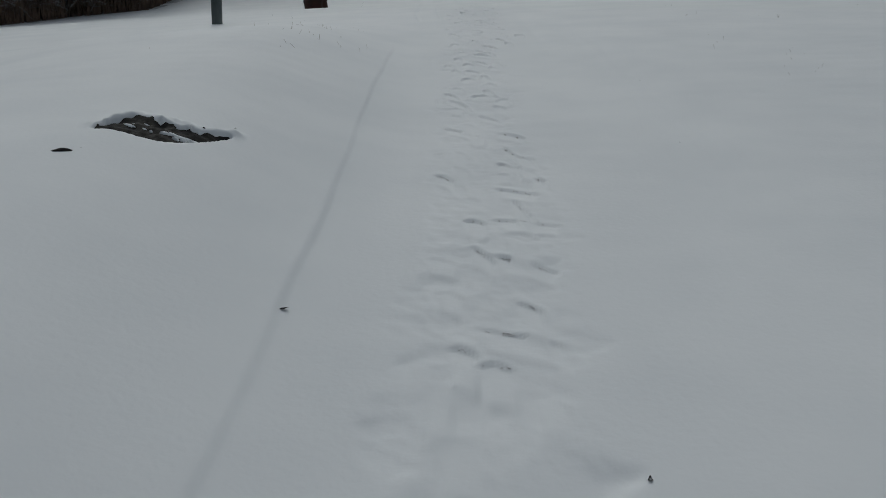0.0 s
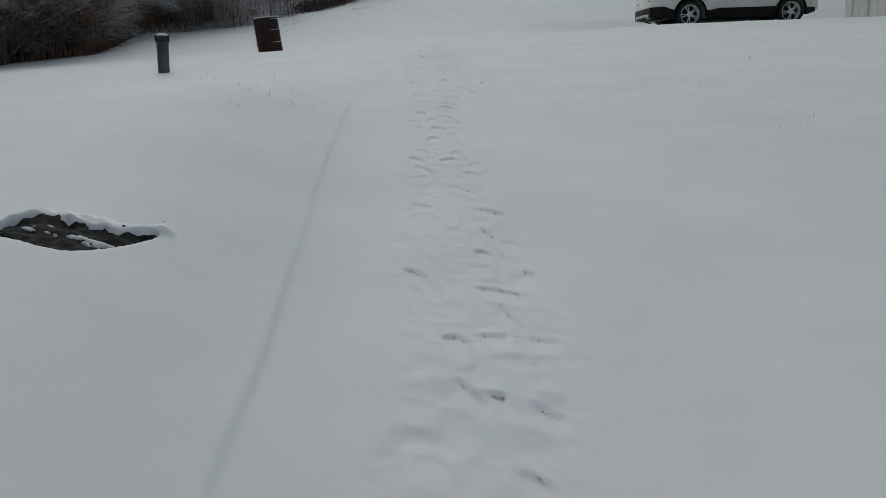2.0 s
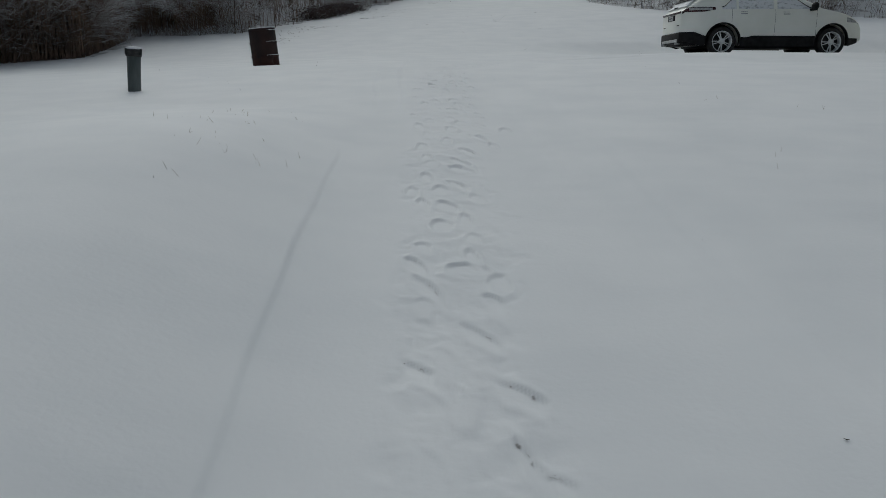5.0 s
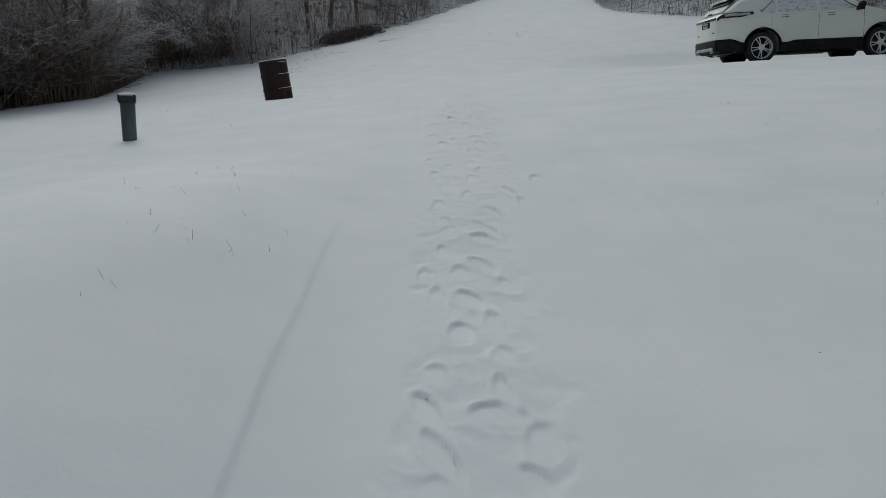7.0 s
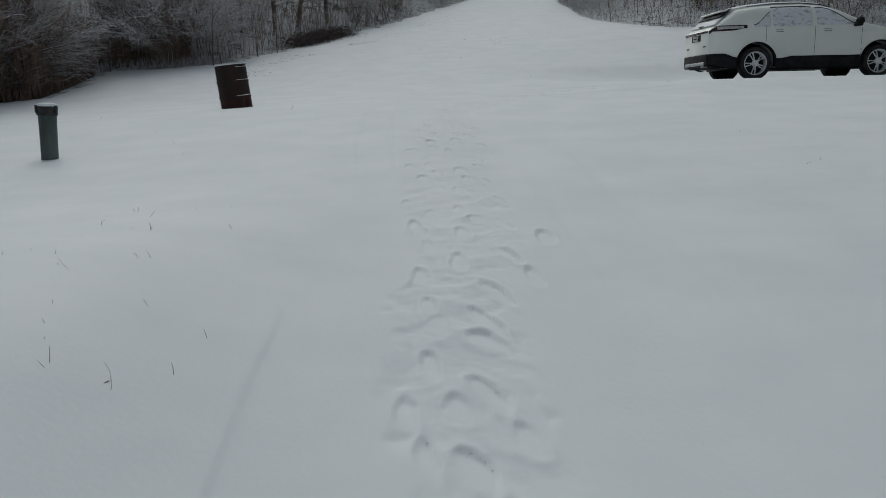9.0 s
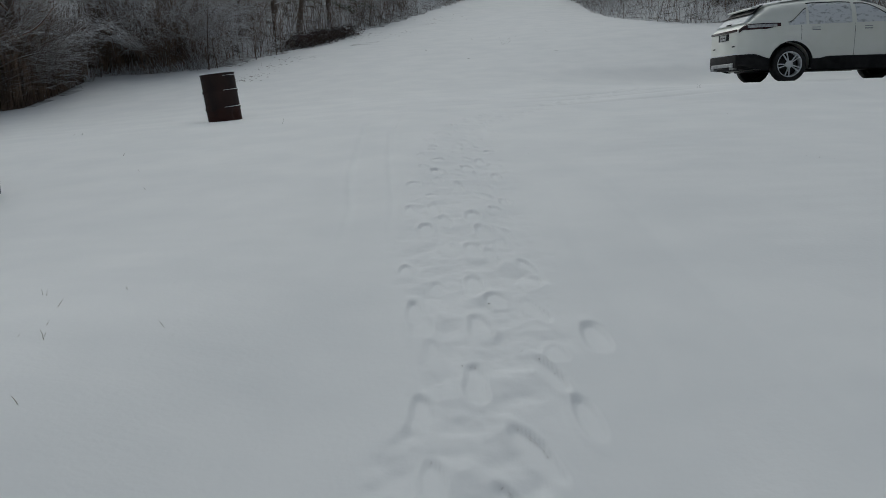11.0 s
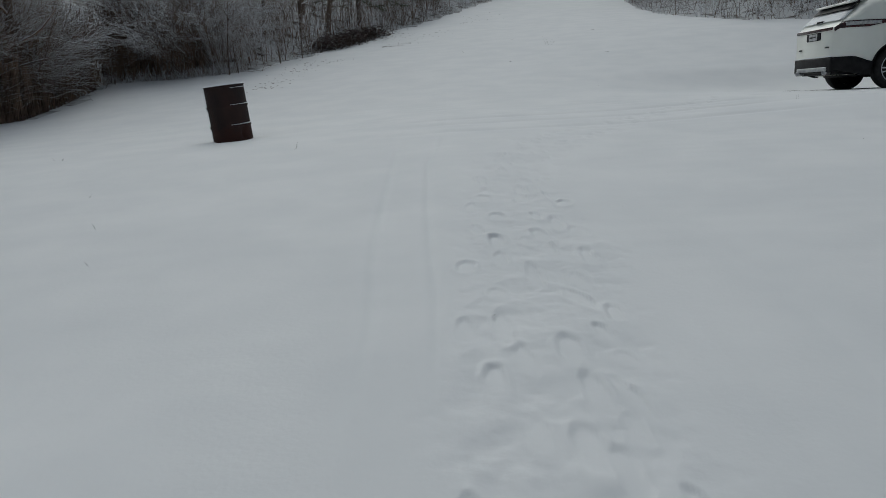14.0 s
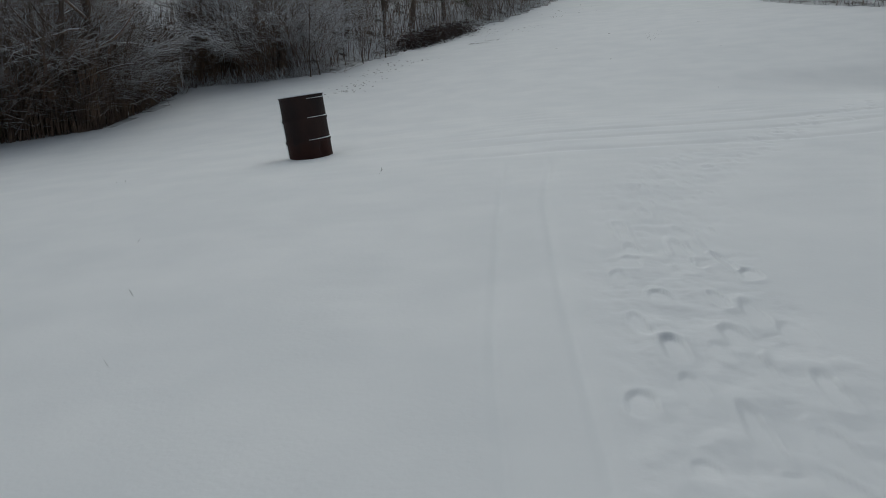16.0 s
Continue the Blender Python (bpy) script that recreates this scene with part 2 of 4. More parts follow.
def land(x, y):
    """Height of the snow without prints."""
    x, y = np.asarray(x, float), np.asarray(y, float)
    side = np.interp(y, [0, 8, 20], [.02, .025, .045])
    side = np.where(x > 0, np.interp(y, [0, 8, 14, 20, 26, 33], [.02, .025, .02, .004, .012, .045]), side)
    z = profile(y) + side * 40 * np.tanh(x / 40)
    # bank beside the lane
    z = z + 0.45 * step(-0.15, -1.75, x) * step(-7, -2.2, x) * step(12, 7, y) * step(-3, 1, y)
    z = z + 0.035 * step(1.1, 1.75, x) * step(11, 8, y)
    # level stand for the car
    pad = step(2.2, 6.6, x) * step(17.0, 19.6, y) * step(26.8, 24.0, y)
    z = z * (1 - pad) + (2.60 + 0.004 * (x - 7) - .045 * step(21.6, 18.8, y)) * pad
    # wooded rises beyond both edges of the field
    d = np.clip(np.interp(y, [30, 33, 36.2, 42, 49, 58, 70], [-9, -6.9, -4.8, -3.3, -.3, 3, 6.5]) - x - .3, 0, 14)
    z = z + .30 * d * step(31, 35.5, y) * step(0, 2.5, d)
    d = np.clip(x - np.interp(y, [28, 31, 34.2, 36, 41.5, 52, 60], [24, 16.5, 12.5, 10.4, 8.9, 9.6, 10.2]) - .3, 0, 14)
    z = z + .16 * d * step(28, 32, y) * step(0, 2.5, d)
    z = z + 0.06 * roll_noise(x, y, 9, 3) * step(4, 20, np.abs(x) + 0 * y) + 0.006 * roll_noise(x, y, 2.2, 4) - .055 * np.exp(-((x + 3.24) ** 2 + (y - 19.95) ** 2) / .20) + 0.35 * roll_noise(x, y, 40, 6) * step(45, 90, np.abs(x) + np.abs(y - 20))
    return z


GX, GY = np.arange(-60, 80, .2), np.arange(-8, 90, .2)
GZ = land(*np.meshgrid(GX, GY)).tolist()


def land_at(x, y):
    """The same from a table, for single places."""
    u, v = (x + 60) / .2, (y + 8) / .2
    i, j = min(max(int(u), 0), len(GX) - 2), min(max(int(v), 0), len(GY) - 2)
    u, v = u - i, v - j
    return (GZ[j][i] * (1 - u) + GZ[j][i + 1] * u) * (1 - v) + (GZ[j + 1][i] * (1 - u) + GZ[j + 1][i + 1] * u) * v


# ---- foot prints: middle of the uphill edge, width of that edge, its turn ----
LOW_PRINTS = [  # crusted prints at the foot of the lane
    (0.17, 2.30, 0.11, -15), (0.07, 2.40, 0.05, -36), (0.26, 2.48, 0.28, -25), (0.32, 2.69, 0.08, -45), (0.34, 3.06, 0.26, -38), (0.17, 3.17, 0.15, -61), (0.38, 3.52, 0.27, -19), (0.15, 3.54, 0.11, -26),
    (0.38, 3.71, 0.10, -73), (0.38, 3.95, 0.20, -30), (0.50, 4.14, 0.07, -33), (0.01, 4.21, 0.16, -52), (0.46, 4.35, 0.06, -30), (0.35, 4.42, 0.07, -33), (0.48, 4.54, 0.06, -30), (0.41, 4.66, 0.15, -70),
    (0.43, 5.04, 0.22, -43), (0.11, 5.18, 0.29, -46), (0.33, 5.50, 0.24, -53), (0.41, 5.85, 0.10, -36),
]
MID_PRINTS = [  # half way up
    (0.12, 6.03, 0.33, -62), (0.32, 6.25, 0.22, -20), (0.06, 6.33, 0.21, -54), (0.36, 6.46, 0.09, -49), (0.27, 7.32, 0.23, -46), (0.11, 7.42, 0.11, -48), (0.04, 7.71, 0.10, -29), (0.36, 7.80, 0.26, -57),
    (0.14, 8.08, 0.08, -29), (0.40, 8.23, 0.22, -38), (0.42, 8.45, 0.33, -62), (0.15, 8.68, 0.09, -35), (0.50, 8.79, 0.31, -60), (0.64, 9.33, 0.28, -65), (0.34, 9.33, 0.10, -23),
]
HIGH_PRINTS = [  # softer ones where the lane opens
    (0.90, 9.66, 0.11, -8), (0.40, 9.84, 0.11, -20), (0.69, 9.96, 0.27, -66), (0.42, 10.39, 0.10, -20), (0.73, 10.57, 0.18, -60), (0.47, 10.98, 0.13, -28), (0.67, 11.26, 0.28, -65), (0.52, 11.71, 0.13, -28),
    (0.25, 12.00, 0.09, -49), (0.65, 12.23, 0.28, -59), (0.47, 12.68, 0.15, -61), (0.81, 12.93, 0.10, -30), (0.60, 13.12, 0.11, -33), (0.59, 13.41, 0.14, -36),
    (0.74, 13.71, 0.14, -59), (0.79, 14.40, 0.28, -80), (0.57, 14.50, 0.11, -45), (0.69, 14.75, 0.10, -29), (0.59, 14.75, 0.12, -38), (0.66, 15.04, 0.13, -26),
]


def trail_x(y):
    return np.interp(y, [0, 3, 5, 7.5, 10, 12, 14, 16, 17.5, 18.8, 21, 23], [.1, .2, .25, .28, .42, .42, .5, .7, 1.4, 2.4, 4.2, 6])


def snow_prints():
    """Uphill edge (x, y, width, turn), how far the hollow runs back from it, and its depth."""
    r = random.Random(11)
    out = []
    for x, y, w, a in LOW_PRINTS + MID_PRINTS + HIGH_PRINTS:
        back = .16 if w > .17 and a < -45 else .17 if w > .13 and y < 9 else .25 if y < 9 else .31
        out.append((x, y, max(w, .09), a, back, .015 if y < 9.5 else .0125))
    y = 1.9
    while y < 22:
        for side in (-1, 1):
            cx, cy = float(trail_x(y)) + side * r.uniform(.02, .22 if y < 9 else .38), y + r.uniform(-.1, .1)
            w, a, back = r.uniform(.08, .13), r.uniform(-55, 5), r.uniform(.16, .30)
            depth = r.uniform(.004, .008) if y < 6 else r.uniform(.007, .013) if y < 13 else r.uniform(.008, .016)
            if all((cx - o[0]) ** 2 + (cy - o[1]) ** 2 > (.03 if y < 6 else .022) for o in out):
                out.append((cx, cy, w, a, back, depth))
        y += r.uniform(.24, .42) if y < 9 else r.uniform(.18, .32)
    return out


def crumbs(x, y, s, seed):
    """Perlin unevenness on the points given."""
    return np.array([noise.noise((a / s, b / s, seed)) for a, b in zip(x, y)])


def press(x, y):
    """What feet, a sled and wheels have pressed into the snow."""
    z = np.zeros_like(x)
    off = np.abs(x - trail_x(y) - .05 * np.sin(y * 2.1))
    band = np.where(off < .75)
    off[band] += .13 * crumbs(x[band], y[band], .22, 31.5) + .05 * crumbs(x[band], y[band], .07, 37.5)
    trod = step(np.interp(y, [8, 11], [.10, .17]), np.interp(y, [8, 11], [-.02, -.10]), off - np.interp(y, [0, 9, 11, 15, 20], [.24, .24, .38, .38, .5])) * step(22, 16, y)
    near = np.where(trod > .01)
    xn, yn = x[near], y[near]
    z -= .007 * trod
    rough = np.interp(yn, [5, 7, 9, 13, 15], [.75, .85, 1.1, 1.1, 1.3])
    lumps = rough * (.011 * crumbs(xn, yn, .24, 1.5) + .007 * crumbs(xn, yn, .13, 5.5)) + .004 * rough * crumbs(xn, yn, .085, 7.5) + .002 * crumbs(xn, yn, .038, 3.5)
    ridge = .0015 * (1 - np.abs(crumbs(xn, yn, .16, 11.5)) * 4).clip(0, 1)
    z[near] += trod[near] * (lumps + ridge)
    wob = np.zeros_like(x)
    wob[near] = crumbs(xn, yn, .08, 21.5)
    grit = np.zeros_like(x)
    grit[near] = crumbs(xn, yn, .03, 23.5)
    for px, py, w, a, back, dp in snow_prints():
        c, sn = math.cos(radians(a)), math.sin(radians(a))
        i = np.where((np.abs(x - px) < .42) & (np.abs(y - py) < .42))
        if not len(i[0]):
            continue
        dx, dy = x[i] - px, y[i] - py
        half = max(w / 2 * c, .042)
        u = dx / half
        ragged = wob[i] + .7 * grit[i]
        v = (dx * sn / max(c, .3) - dy) * (.55 + .45 * c) - .016 * u * u - .010 * ragged  # runs downhill from the edge
        u = u + .25 * wob[i]
        if py > 5.9:  # blown-soft ovals with a raised rim
            q = (np.abs(u) ** 2.4 + np.abs(2 * v / back - 1) ** 2.4) ** (1 / 2.4)
            hollow = step(1.14, .74, q)
            rim = step(.86, 1.14, q) * step(1.75, 1.14, q)
            tilt = 1.15 - 1.2 * np.clip(v / back, 0, 1)
            z[i] = z[i] * (1 - .8 * hollow) - dp * tilt * hollow + .36 * dp * rim * (1 + .9 * wob[i])
            continue
        soft = .012 + .010 * abs(sn)
        narrow = 1 + .25 * np.clip(v / back, 0, 1)
        inside = step(1.25, .85, np.abs(u) * narrow) * step(-soft * .3, soft * .7, v) * step(1.10 * back, .80 * back, v)
        floor_z = dp * (1 - 1.25 * np.clip(v / back, 0, 1))
        lip = step(1.5, .8, np.abs(u)) * step(-.07, -.008, v) * step(.006, -.008, v)
        toe = step(1.2, .8, np.abs(u)) * np.exp(-((v - 1.08 * back) / .03) ** 2)
        z[i] = z[i] * (1 - .9 * inside) - floor_z * inside + dp * (.26 * lip * (1 + .8 * wob[i]) + .10 * toe)
    # edge of the lane and the two runner marks
    lane = x + .558 + .012 * np.sin(y * 1.3) + .006 * np.sin(y * 5.1)
    z += (.011 + .003 * np.sin(y * 2.3)) * step(.012, -.020, lane) * np.exp(np.clip(lane, -3, 0) / .25) * step(8.9, 7.9, y)
    for ys, xs in (((12, 12.8, 13.4, 15.3, 17), (-.38, -.45, -.49, -.53, -.56)), ((12.2, 13.3, 14.1, 16, 17.4), (-.06, -.12, -.15, -.19, -.11))):
        line = np.interp(y, ys, xs)
        z -= .011 * np.exp(-((x - line) / .034) ** 2) * step(10.4, 12.4, y) * step(18.2, 16.6, y)
    for at, y0, y1, deep in ((1.61, 4, 12.5, .009), (1.44, 4, 9, .006), (1.10, 8.5, 11.5, .007)):
        z -= deep * np.exp(-((x - at - .02 * np.sin(y * 1.7)) / .06) ** 2) * step(y0 - 1, y0 + 1, y) * step(y1 + 1, y1 - .5, y)
    # faint lines pulled across the slope towards the car
    for y0, k in ((19.3, .10), (20.1, .13), (18.4, .05)):
        z -= .02 * np.exp(-((y - y0 - k * x) / .12) ** 2) * step(-2, 0, x) * step(6.5, 4, x)
    # wind-combed streaks where the slope eases off
    comb = step(16.5, 19, y) * step(25, 22, y) * step(-4, -1, x) * step(6.5, 4.5, x)
    z += .010 * comb * roll_noise(x * .16, y - .06 * x, .30, 61) * (.5 + roll_noise(x, y, 2.5, 62)).clip(0, 1)
    # small wind ripples all over
    z += .0022 * roll_noise(x * .6, y, .34, 63) * step(9, 4, np.abs(x)) * step(26, 20, y)
    return z


# bare rock in the bank: front and back outline along its length
ROCK_X0, ROCK_X1, ROCK_Y = -1.67, -1.11, 3.72


def rock_front(s):
    return ROCK_Y + .32 * s ** 5 + .025 * np.sin(7.5 * s + .6)


def rock_back(s):
    return rock_front(s) + .31 * np.sin(np.pi * np.clip(s, 0, 1)) ** .55 * (1 - .42 * s) + (.020 * np.sin(13 * s) + .010 * np.sin(41 * s) + .006 * np.sin(97 * s)) * np.sin(np.pi * s)


def rock_pit(x, y):
    s = (x - ROCK_X0) / (ROCK_X1 - ROCK_X0)
    sc = np.clip(s, 0.001, .999)
    inside = step(-.02, .03, s) * step(1.02, .97, s) * step(-.02, .02, y - rock_front(sc)) * step(.02, -.02, y - rock_back(sc))
    rim = step(-.15, .0, s) * step(1.15, 1.0, s) * np.exp(-((y - rock_back(sc) - .05) / .05) ** 2)
    return -.10 * inside + .022 * rim * (1 + .8 * roll_noise(x, y, .09, 41) + .8 * roll_noise(x, y, .2, 42))


# edge of the woods along the field
EDGE = [(-16, 9), (-14.8, 16), (-13.0, 23.2), (-11.8, 25.2), (-9.8, 26.1), (-10.0, 28.6), (-10.5, 32.0), (-6.8, 32.9), (-4.8, 36.2), (-3.3, 42), (-.3, 49), (3.0, 58), (6.5, 66), (10.2, 60), (9.6, 52), (8.9, 41.5), (10.4, 36.0), (12.6, 34.0), (16.5, 31), (24, 28.5), (45, 25)]


def in_field(x, y):
    """Whether a place lies on the open field."""
    ring = EDGE + [(60, 30), (60, -60), (-20, -60)]
    inside = np.zeros(np.shape(x), bool)
    for (xa, ya), (xb, yb) in zip(ring, ring[1:] + ring[:1]):
        cross = (ya > y) != (yb > y)
        inside ^= cross & (x < (xb - xa) * (y - ya) / ((yb - ya) or 1e-9) + xa)
    return inside


def axis_lines(dense, mid, far):
    out = []
    for a, b, d in dense + mid + far:
        out += list(np.arange(a, b, d))
    return np.array(sorted(set(np.round(out, 4))))


def build_ground():
    xs = axis_lines([(-.35, 1.15, .0125)], [(-.75, -.35, .0125), (1.15, 1.35, .02), (-2.4, -1.8, .03), (-1.8, -1.0, .0125), (-1.0, -.75, .03), (1.35, 4.6, .035), (-6, -2.4, .12), (4.6, 12.4, .12), (-16, -6, .4), (12.4, 18, .4)], [(-60, -16, 2.0), (18, 60, 2.0), (-420, -60, 24), (60, 430, 24)])
    ys = axis_lines([(1.2, 14.5, .0125)], [(-1, 1.2, .08), (14.5, 23, .04), (23, 36, .25)], [(36, 70, .7), (-60, -1, 3), (70, 420, 14)])
    X, Y = np.meshgrid(xs, ys)
    Z = land(X, Y) + press(X, Y) + rock_pit(X, Y)
    nx, ny = len(xs), len(ys)
    me = bpy.data.meshes.new("ground")
    me.vertices.add(nx * ny)
    me.vertices.foreach_set("co", np.stack([X, Y, Z], -1).ravel())
    i = (np.arange(ny - 1)[:, None] * nx + np.arange(nx - 1)[None]).ravel()
    q = np.stack([i, i + 1, i + nx + 1, i + nx], -1).ravel()
    me.loops.add(len(q))
    me.loops.foreach_set("vertex_index", q)
    me.polygons.add(len(q) // 4)
    me.polygons.foreach_set("loop_start", np.arange(0, len(q), 4))
    me.update(calc_edges=True)
    me.polygons.foreach_set("use_smooth", np.ones(len(q) // 4, bool))
    me.materials.append(SNOW)
    me.materials.append(WOOD_FLOOR)
    me.materials.append(DARK_GROUND)
    cx, cy = (X[:-1, :-1] + X[1:, 1:]) / 2, (Y[:-1, :-1] + Y[1:, 1:]) / 2
    kinds = (~in_field(cx + .5 * roll_noise(cx, cy, 3, 31), cy + .5 * roll_noise(cx, cy, 3, 32))).astype(np.int32)
    # dark brown ground colour under the parked car's outline, with a ragged edge
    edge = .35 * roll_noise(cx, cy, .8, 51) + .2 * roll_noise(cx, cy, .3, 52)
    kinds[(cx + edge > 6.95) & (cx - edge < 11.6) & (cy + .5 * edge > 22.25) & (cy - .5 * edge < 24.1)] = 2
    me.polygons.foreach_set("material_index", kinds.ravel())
    return tagged(new("ground", me), "trodden snow over a sloping field with foot prints", "ground", kind="structure")


build_ground()


# ---- the steel drum ----
def build_drum():
    d = new("steel_drum")
    R, H = .292, .88
    bm = bmesh.new()
    rings = [(0.0, .02), (R - .02, .02), (R, 0), (R + .006, .012), (R, .03)] + [(R, .06 + .03 * k) for k in range(7)]
    for h in (.29, .58):
        rings += [(R, h - .035), (R + .012, h - .01), (R + .012, h + .01), (R, h + .035)]
    rings += [(R, H - .06), (R + .004, H - .045), (R, H - .03), (R, H - .015), (R + .009, H - .005), (R + .009, H + .006), (R - .008, H + .006), (R - .012, H - .02), (R - .012, H - .20)]
    lathe(bm, rings, 64)
    for v in bm.verts:  # dent near the foot
        a = math.atan2(v.co.y, v.co.x)
        w = math.exp(-((a + .62) / .22) ** 2 - ((v.co.z - .16) / .10) ** 2)
        v.co.x *= 1 - .22 * w
        v.co.y *= 1 - .22 * w
        v.co.z += .004 * noise.noise(v.co * 9)
    part("barrel", bm, RUST, d)
    bm = bmesh.new()
    lathe(bm, [(0, H - .19), (R - .03, H - .19), (R - .014, H - .19)], 40)
    part("inner_lid", bm, RUST, d)
    bm = bmesh.new()  # snow lying on the rim
    lathe(bm, [(R - .014, H + .005), (R - .010, H + .017), (R, H + .022), (R + .010, H + .014), (R + .011, H + .004)], 64, wobble=.004)
    part("rim_snow", bm, SNOW_CAP, d, "thin ridge of snow")
    bm = bmesh.new()
    for k, h in enumerate((.30, .59, H - .045)):  # snow caught on the rolling hoops, tapering away
        top, n = (R + .012 if k < 2 else R + .004), 26
        start, span = radians(-72 + 6 * k), radians(120)
        rows = []
        for i in range(n + 1):
            a, t = start + span * i / n, i / n
            w = .021 * min(1, 1.2 * t * t + .02) * min(1, 6 * (1 - t) + .05)
            c, s = math.cos(a), math.sin(a)
            rows.append([bm.verts.new((r * c, r * s, z)) for r, z in ((top - .004, h - .002), (top + .5 * w + .004, h + .003), (top + .35 * w, h + .35 * w + .006), (top - .012, h + 1.1 * w + .008))])
        for p, q in zip(rows, rows[1:]):
            for j in range(3):
                bm.faces.new((p[j], q[j], q[j + 1], p[j + 1]))
    part("hoop_snow", bm, SNOW_CAP, d, "snow caught along the hoops")
    bm, rows = bmesh.new(), []
    for i in range(41):
        h = .03 + (H - .02) * i / 40
        bulge = max(math.exp(-((h - q) / .03) ** 2) for q in (.29, .58))
        w = 1 + .6 * noise.noise((h * 9, 2, 0)) + .9 * bulge
        rows.append([bm.verts.new(((R + .012 * bulge + o) * math.cos(radians(q)), (R + .012 * bulge + o) * math.sin(radians(q)), h)) for q, o in ((198 + 3 * w, -.002), (194 + 4 * w, .009 * w), (180, .014 * w), (160, .006), (150, -.002))])
    for p, q in zip(rows, rows[1:]):
        for j in range(4):
            bm.faces.new((p[j], q[j], q[j + 1], p[j + 1]))
    part("side_snow", bm, SNOW_CAP, d, "snow blown onto the side")
    x, y = -3.24, 20.05
    d.matrix_world = pose(x, y, land_at(x, y) - .06, 2, -5.5, 0)
    return tagged(d, "rusty brown steel drum leaning in the snow", "drum")


build_drum()


# ---- the galvanised pipe with its cap ----
def build_pipe():
    p = new("well_pipe")
    bm = bmesh.new()
    R, H = .094, .625
    lathe(bm, [(R * .93, -.15), (R * .94, .2), (R * .97, .42), (R, H - .12), (R, H - .07), (0, H - .07)], 40)
    part("casing", bm, ZINC, p)
    bm = bmesh.new()
    lathe(bm, [(R + .001, H - .10), (R + .012, H - .10), (R + .014, H - .08), (R + .006, H - .072), (R + .006, H - .045), (R + .015, H - .038), (R + .015, H - .005), (R + .008, H), (0, H)], 40)
    part("cap", bm, DARK_IRON, p, "dark iron cap ring")
    for a in (-35, 85, 205):
        bm = bmesh.new()
        c, s = math.cos(radians(a)) * (R + .016), math.sin(radians(a)) * (R + .016)
        box(bm, -.013, .013, -.016, .016, -.075, .010, .004, Matrix.Translation((c, s, H)) @ Matrix.Rotation(radians(a), 4, "Z"))
        part("lug", bm, DARK_IRON, p)
    bm = bmesh.new()
    lathe(bm, [(R + .010, H - .002), (R + .012, H + .014), (R * .8, H + .030), (R * .4, H + .036), (0, H + .037)], 36, wobble=.10, seed=4)
    part("cap_snow", bm, SNOW_CAP, p, "cap of fresh snow")
    x, y = -3.89, 13.52
    p.matrix_world = pose(x, y, land_at(x, y) - .05, 1.5, 3.0, 20)
    return tagged(p, "grey galvanised well pipe with a snow-topped cap", "pipe")


build_pipe()


# ---- bare rock showing in the bank ----
def build_rock():
    r = new("rock")
    nx, ny, verts, faces = 90, 26, [], []
    for i in range(nx + 1):
        s = i / nx
        x = ROCK_X0 + (ROCK_X1 - ROCK_X0) * s
        y0, y1 = float(rock_front(np.float64(s))) - .05, float(rock_back(np.float64(s))) + .05
        for j in range(ny + 1):
            t = j / ny
            y = y0 + (y1 - y0) * t
            z = land_at(x, y) - .030 + .035 * t + .03 * noise.noise((x * 5, y * 7, 1)) + .014 * noise.noise((x * 17, y * 22, 5)) + .005 * noise.noise((x * 60, y * 60, 9))
            verts.append((x, y, z))
    for i in range(nx):
        for j in range(ny):
            a = i * (ny + 1) + j
            faces.append((a, a + ny + 1, a + ny + 2, a + 1))
    n0 = len(verts)
    body_v = verts + [(v[0], v[1], v[2] - .15) for v in verts]
    part_faces = faces + [tuple(n0 + k for k in reversed(f)) for f in faces]
    mesh_object("stone", body_v, part_faces, ROCK, r)
    # patches of snow on the stone
    rnd = random.Random(5)
    for cx, cy, w in ((-1.55, 3.86, .026), (-1.52, 3.90, .022), (-1.49, 3.92, .016), (-1.475, 3.86, .012), (-1.44, 3.85, .007), (-1.37, 3.85, .020), (-1.34, 3.86, .026), (-1.30, 3.855, .030), (-1.265, 3.865, .026), (-1.235, 3.86, .018), (-1.31, 3.825, .016), (-1.28, 3.83, .012)):
        bm = bmesh.new()
        lathe(bm, [(w, -.02), (w * .98, .0), (w * .8, .006), (w * .35, .009), (0, .009)], 30, wobble=.95, seed=rnd.uniform(0, 50))
        for v in bm.verts:
            v.co.y *= .42
            v.co.x += cx
            v.co.y += cy
            x, y = v.co.x, v.co.y
            v.co.z += land_at(x, y) - .030 + .035 * .5 + .03 * noise.noise((x * 5, y * 7, 1))
        part("snow_patch", bm, SNOW_CAP, r)
    return tagged(r, "dark wet rock showing through the snow bank", "rock")


build_rock()


def build_stone(x, y, w, d, h, seed):
    bm = bmesh.new()
    bmesh.ops.create_icosphere(bm, subdivisions=3, radius=1)
    for v in bm.verts:
        k = 1 + .28 * noise.noise(v.co * 1.6 + Vector((seed, 0, 0))) + .10 * noise.noise(v.co * 5)
        v.co = Vector((v.co.x * w * k, v.co.y * d * k, v.co.z * h * k))
    ob = part("stone", bm, ROCK)
    ob.matrix_world = pose(x, y, land_at(x, y) - h * .45, 6, 0, 12)
    return tagged(ob, "small dark stone half sunk in the snow", "stone")


build_stone(-1.64, 3.34, .055, .022, .022, 3)


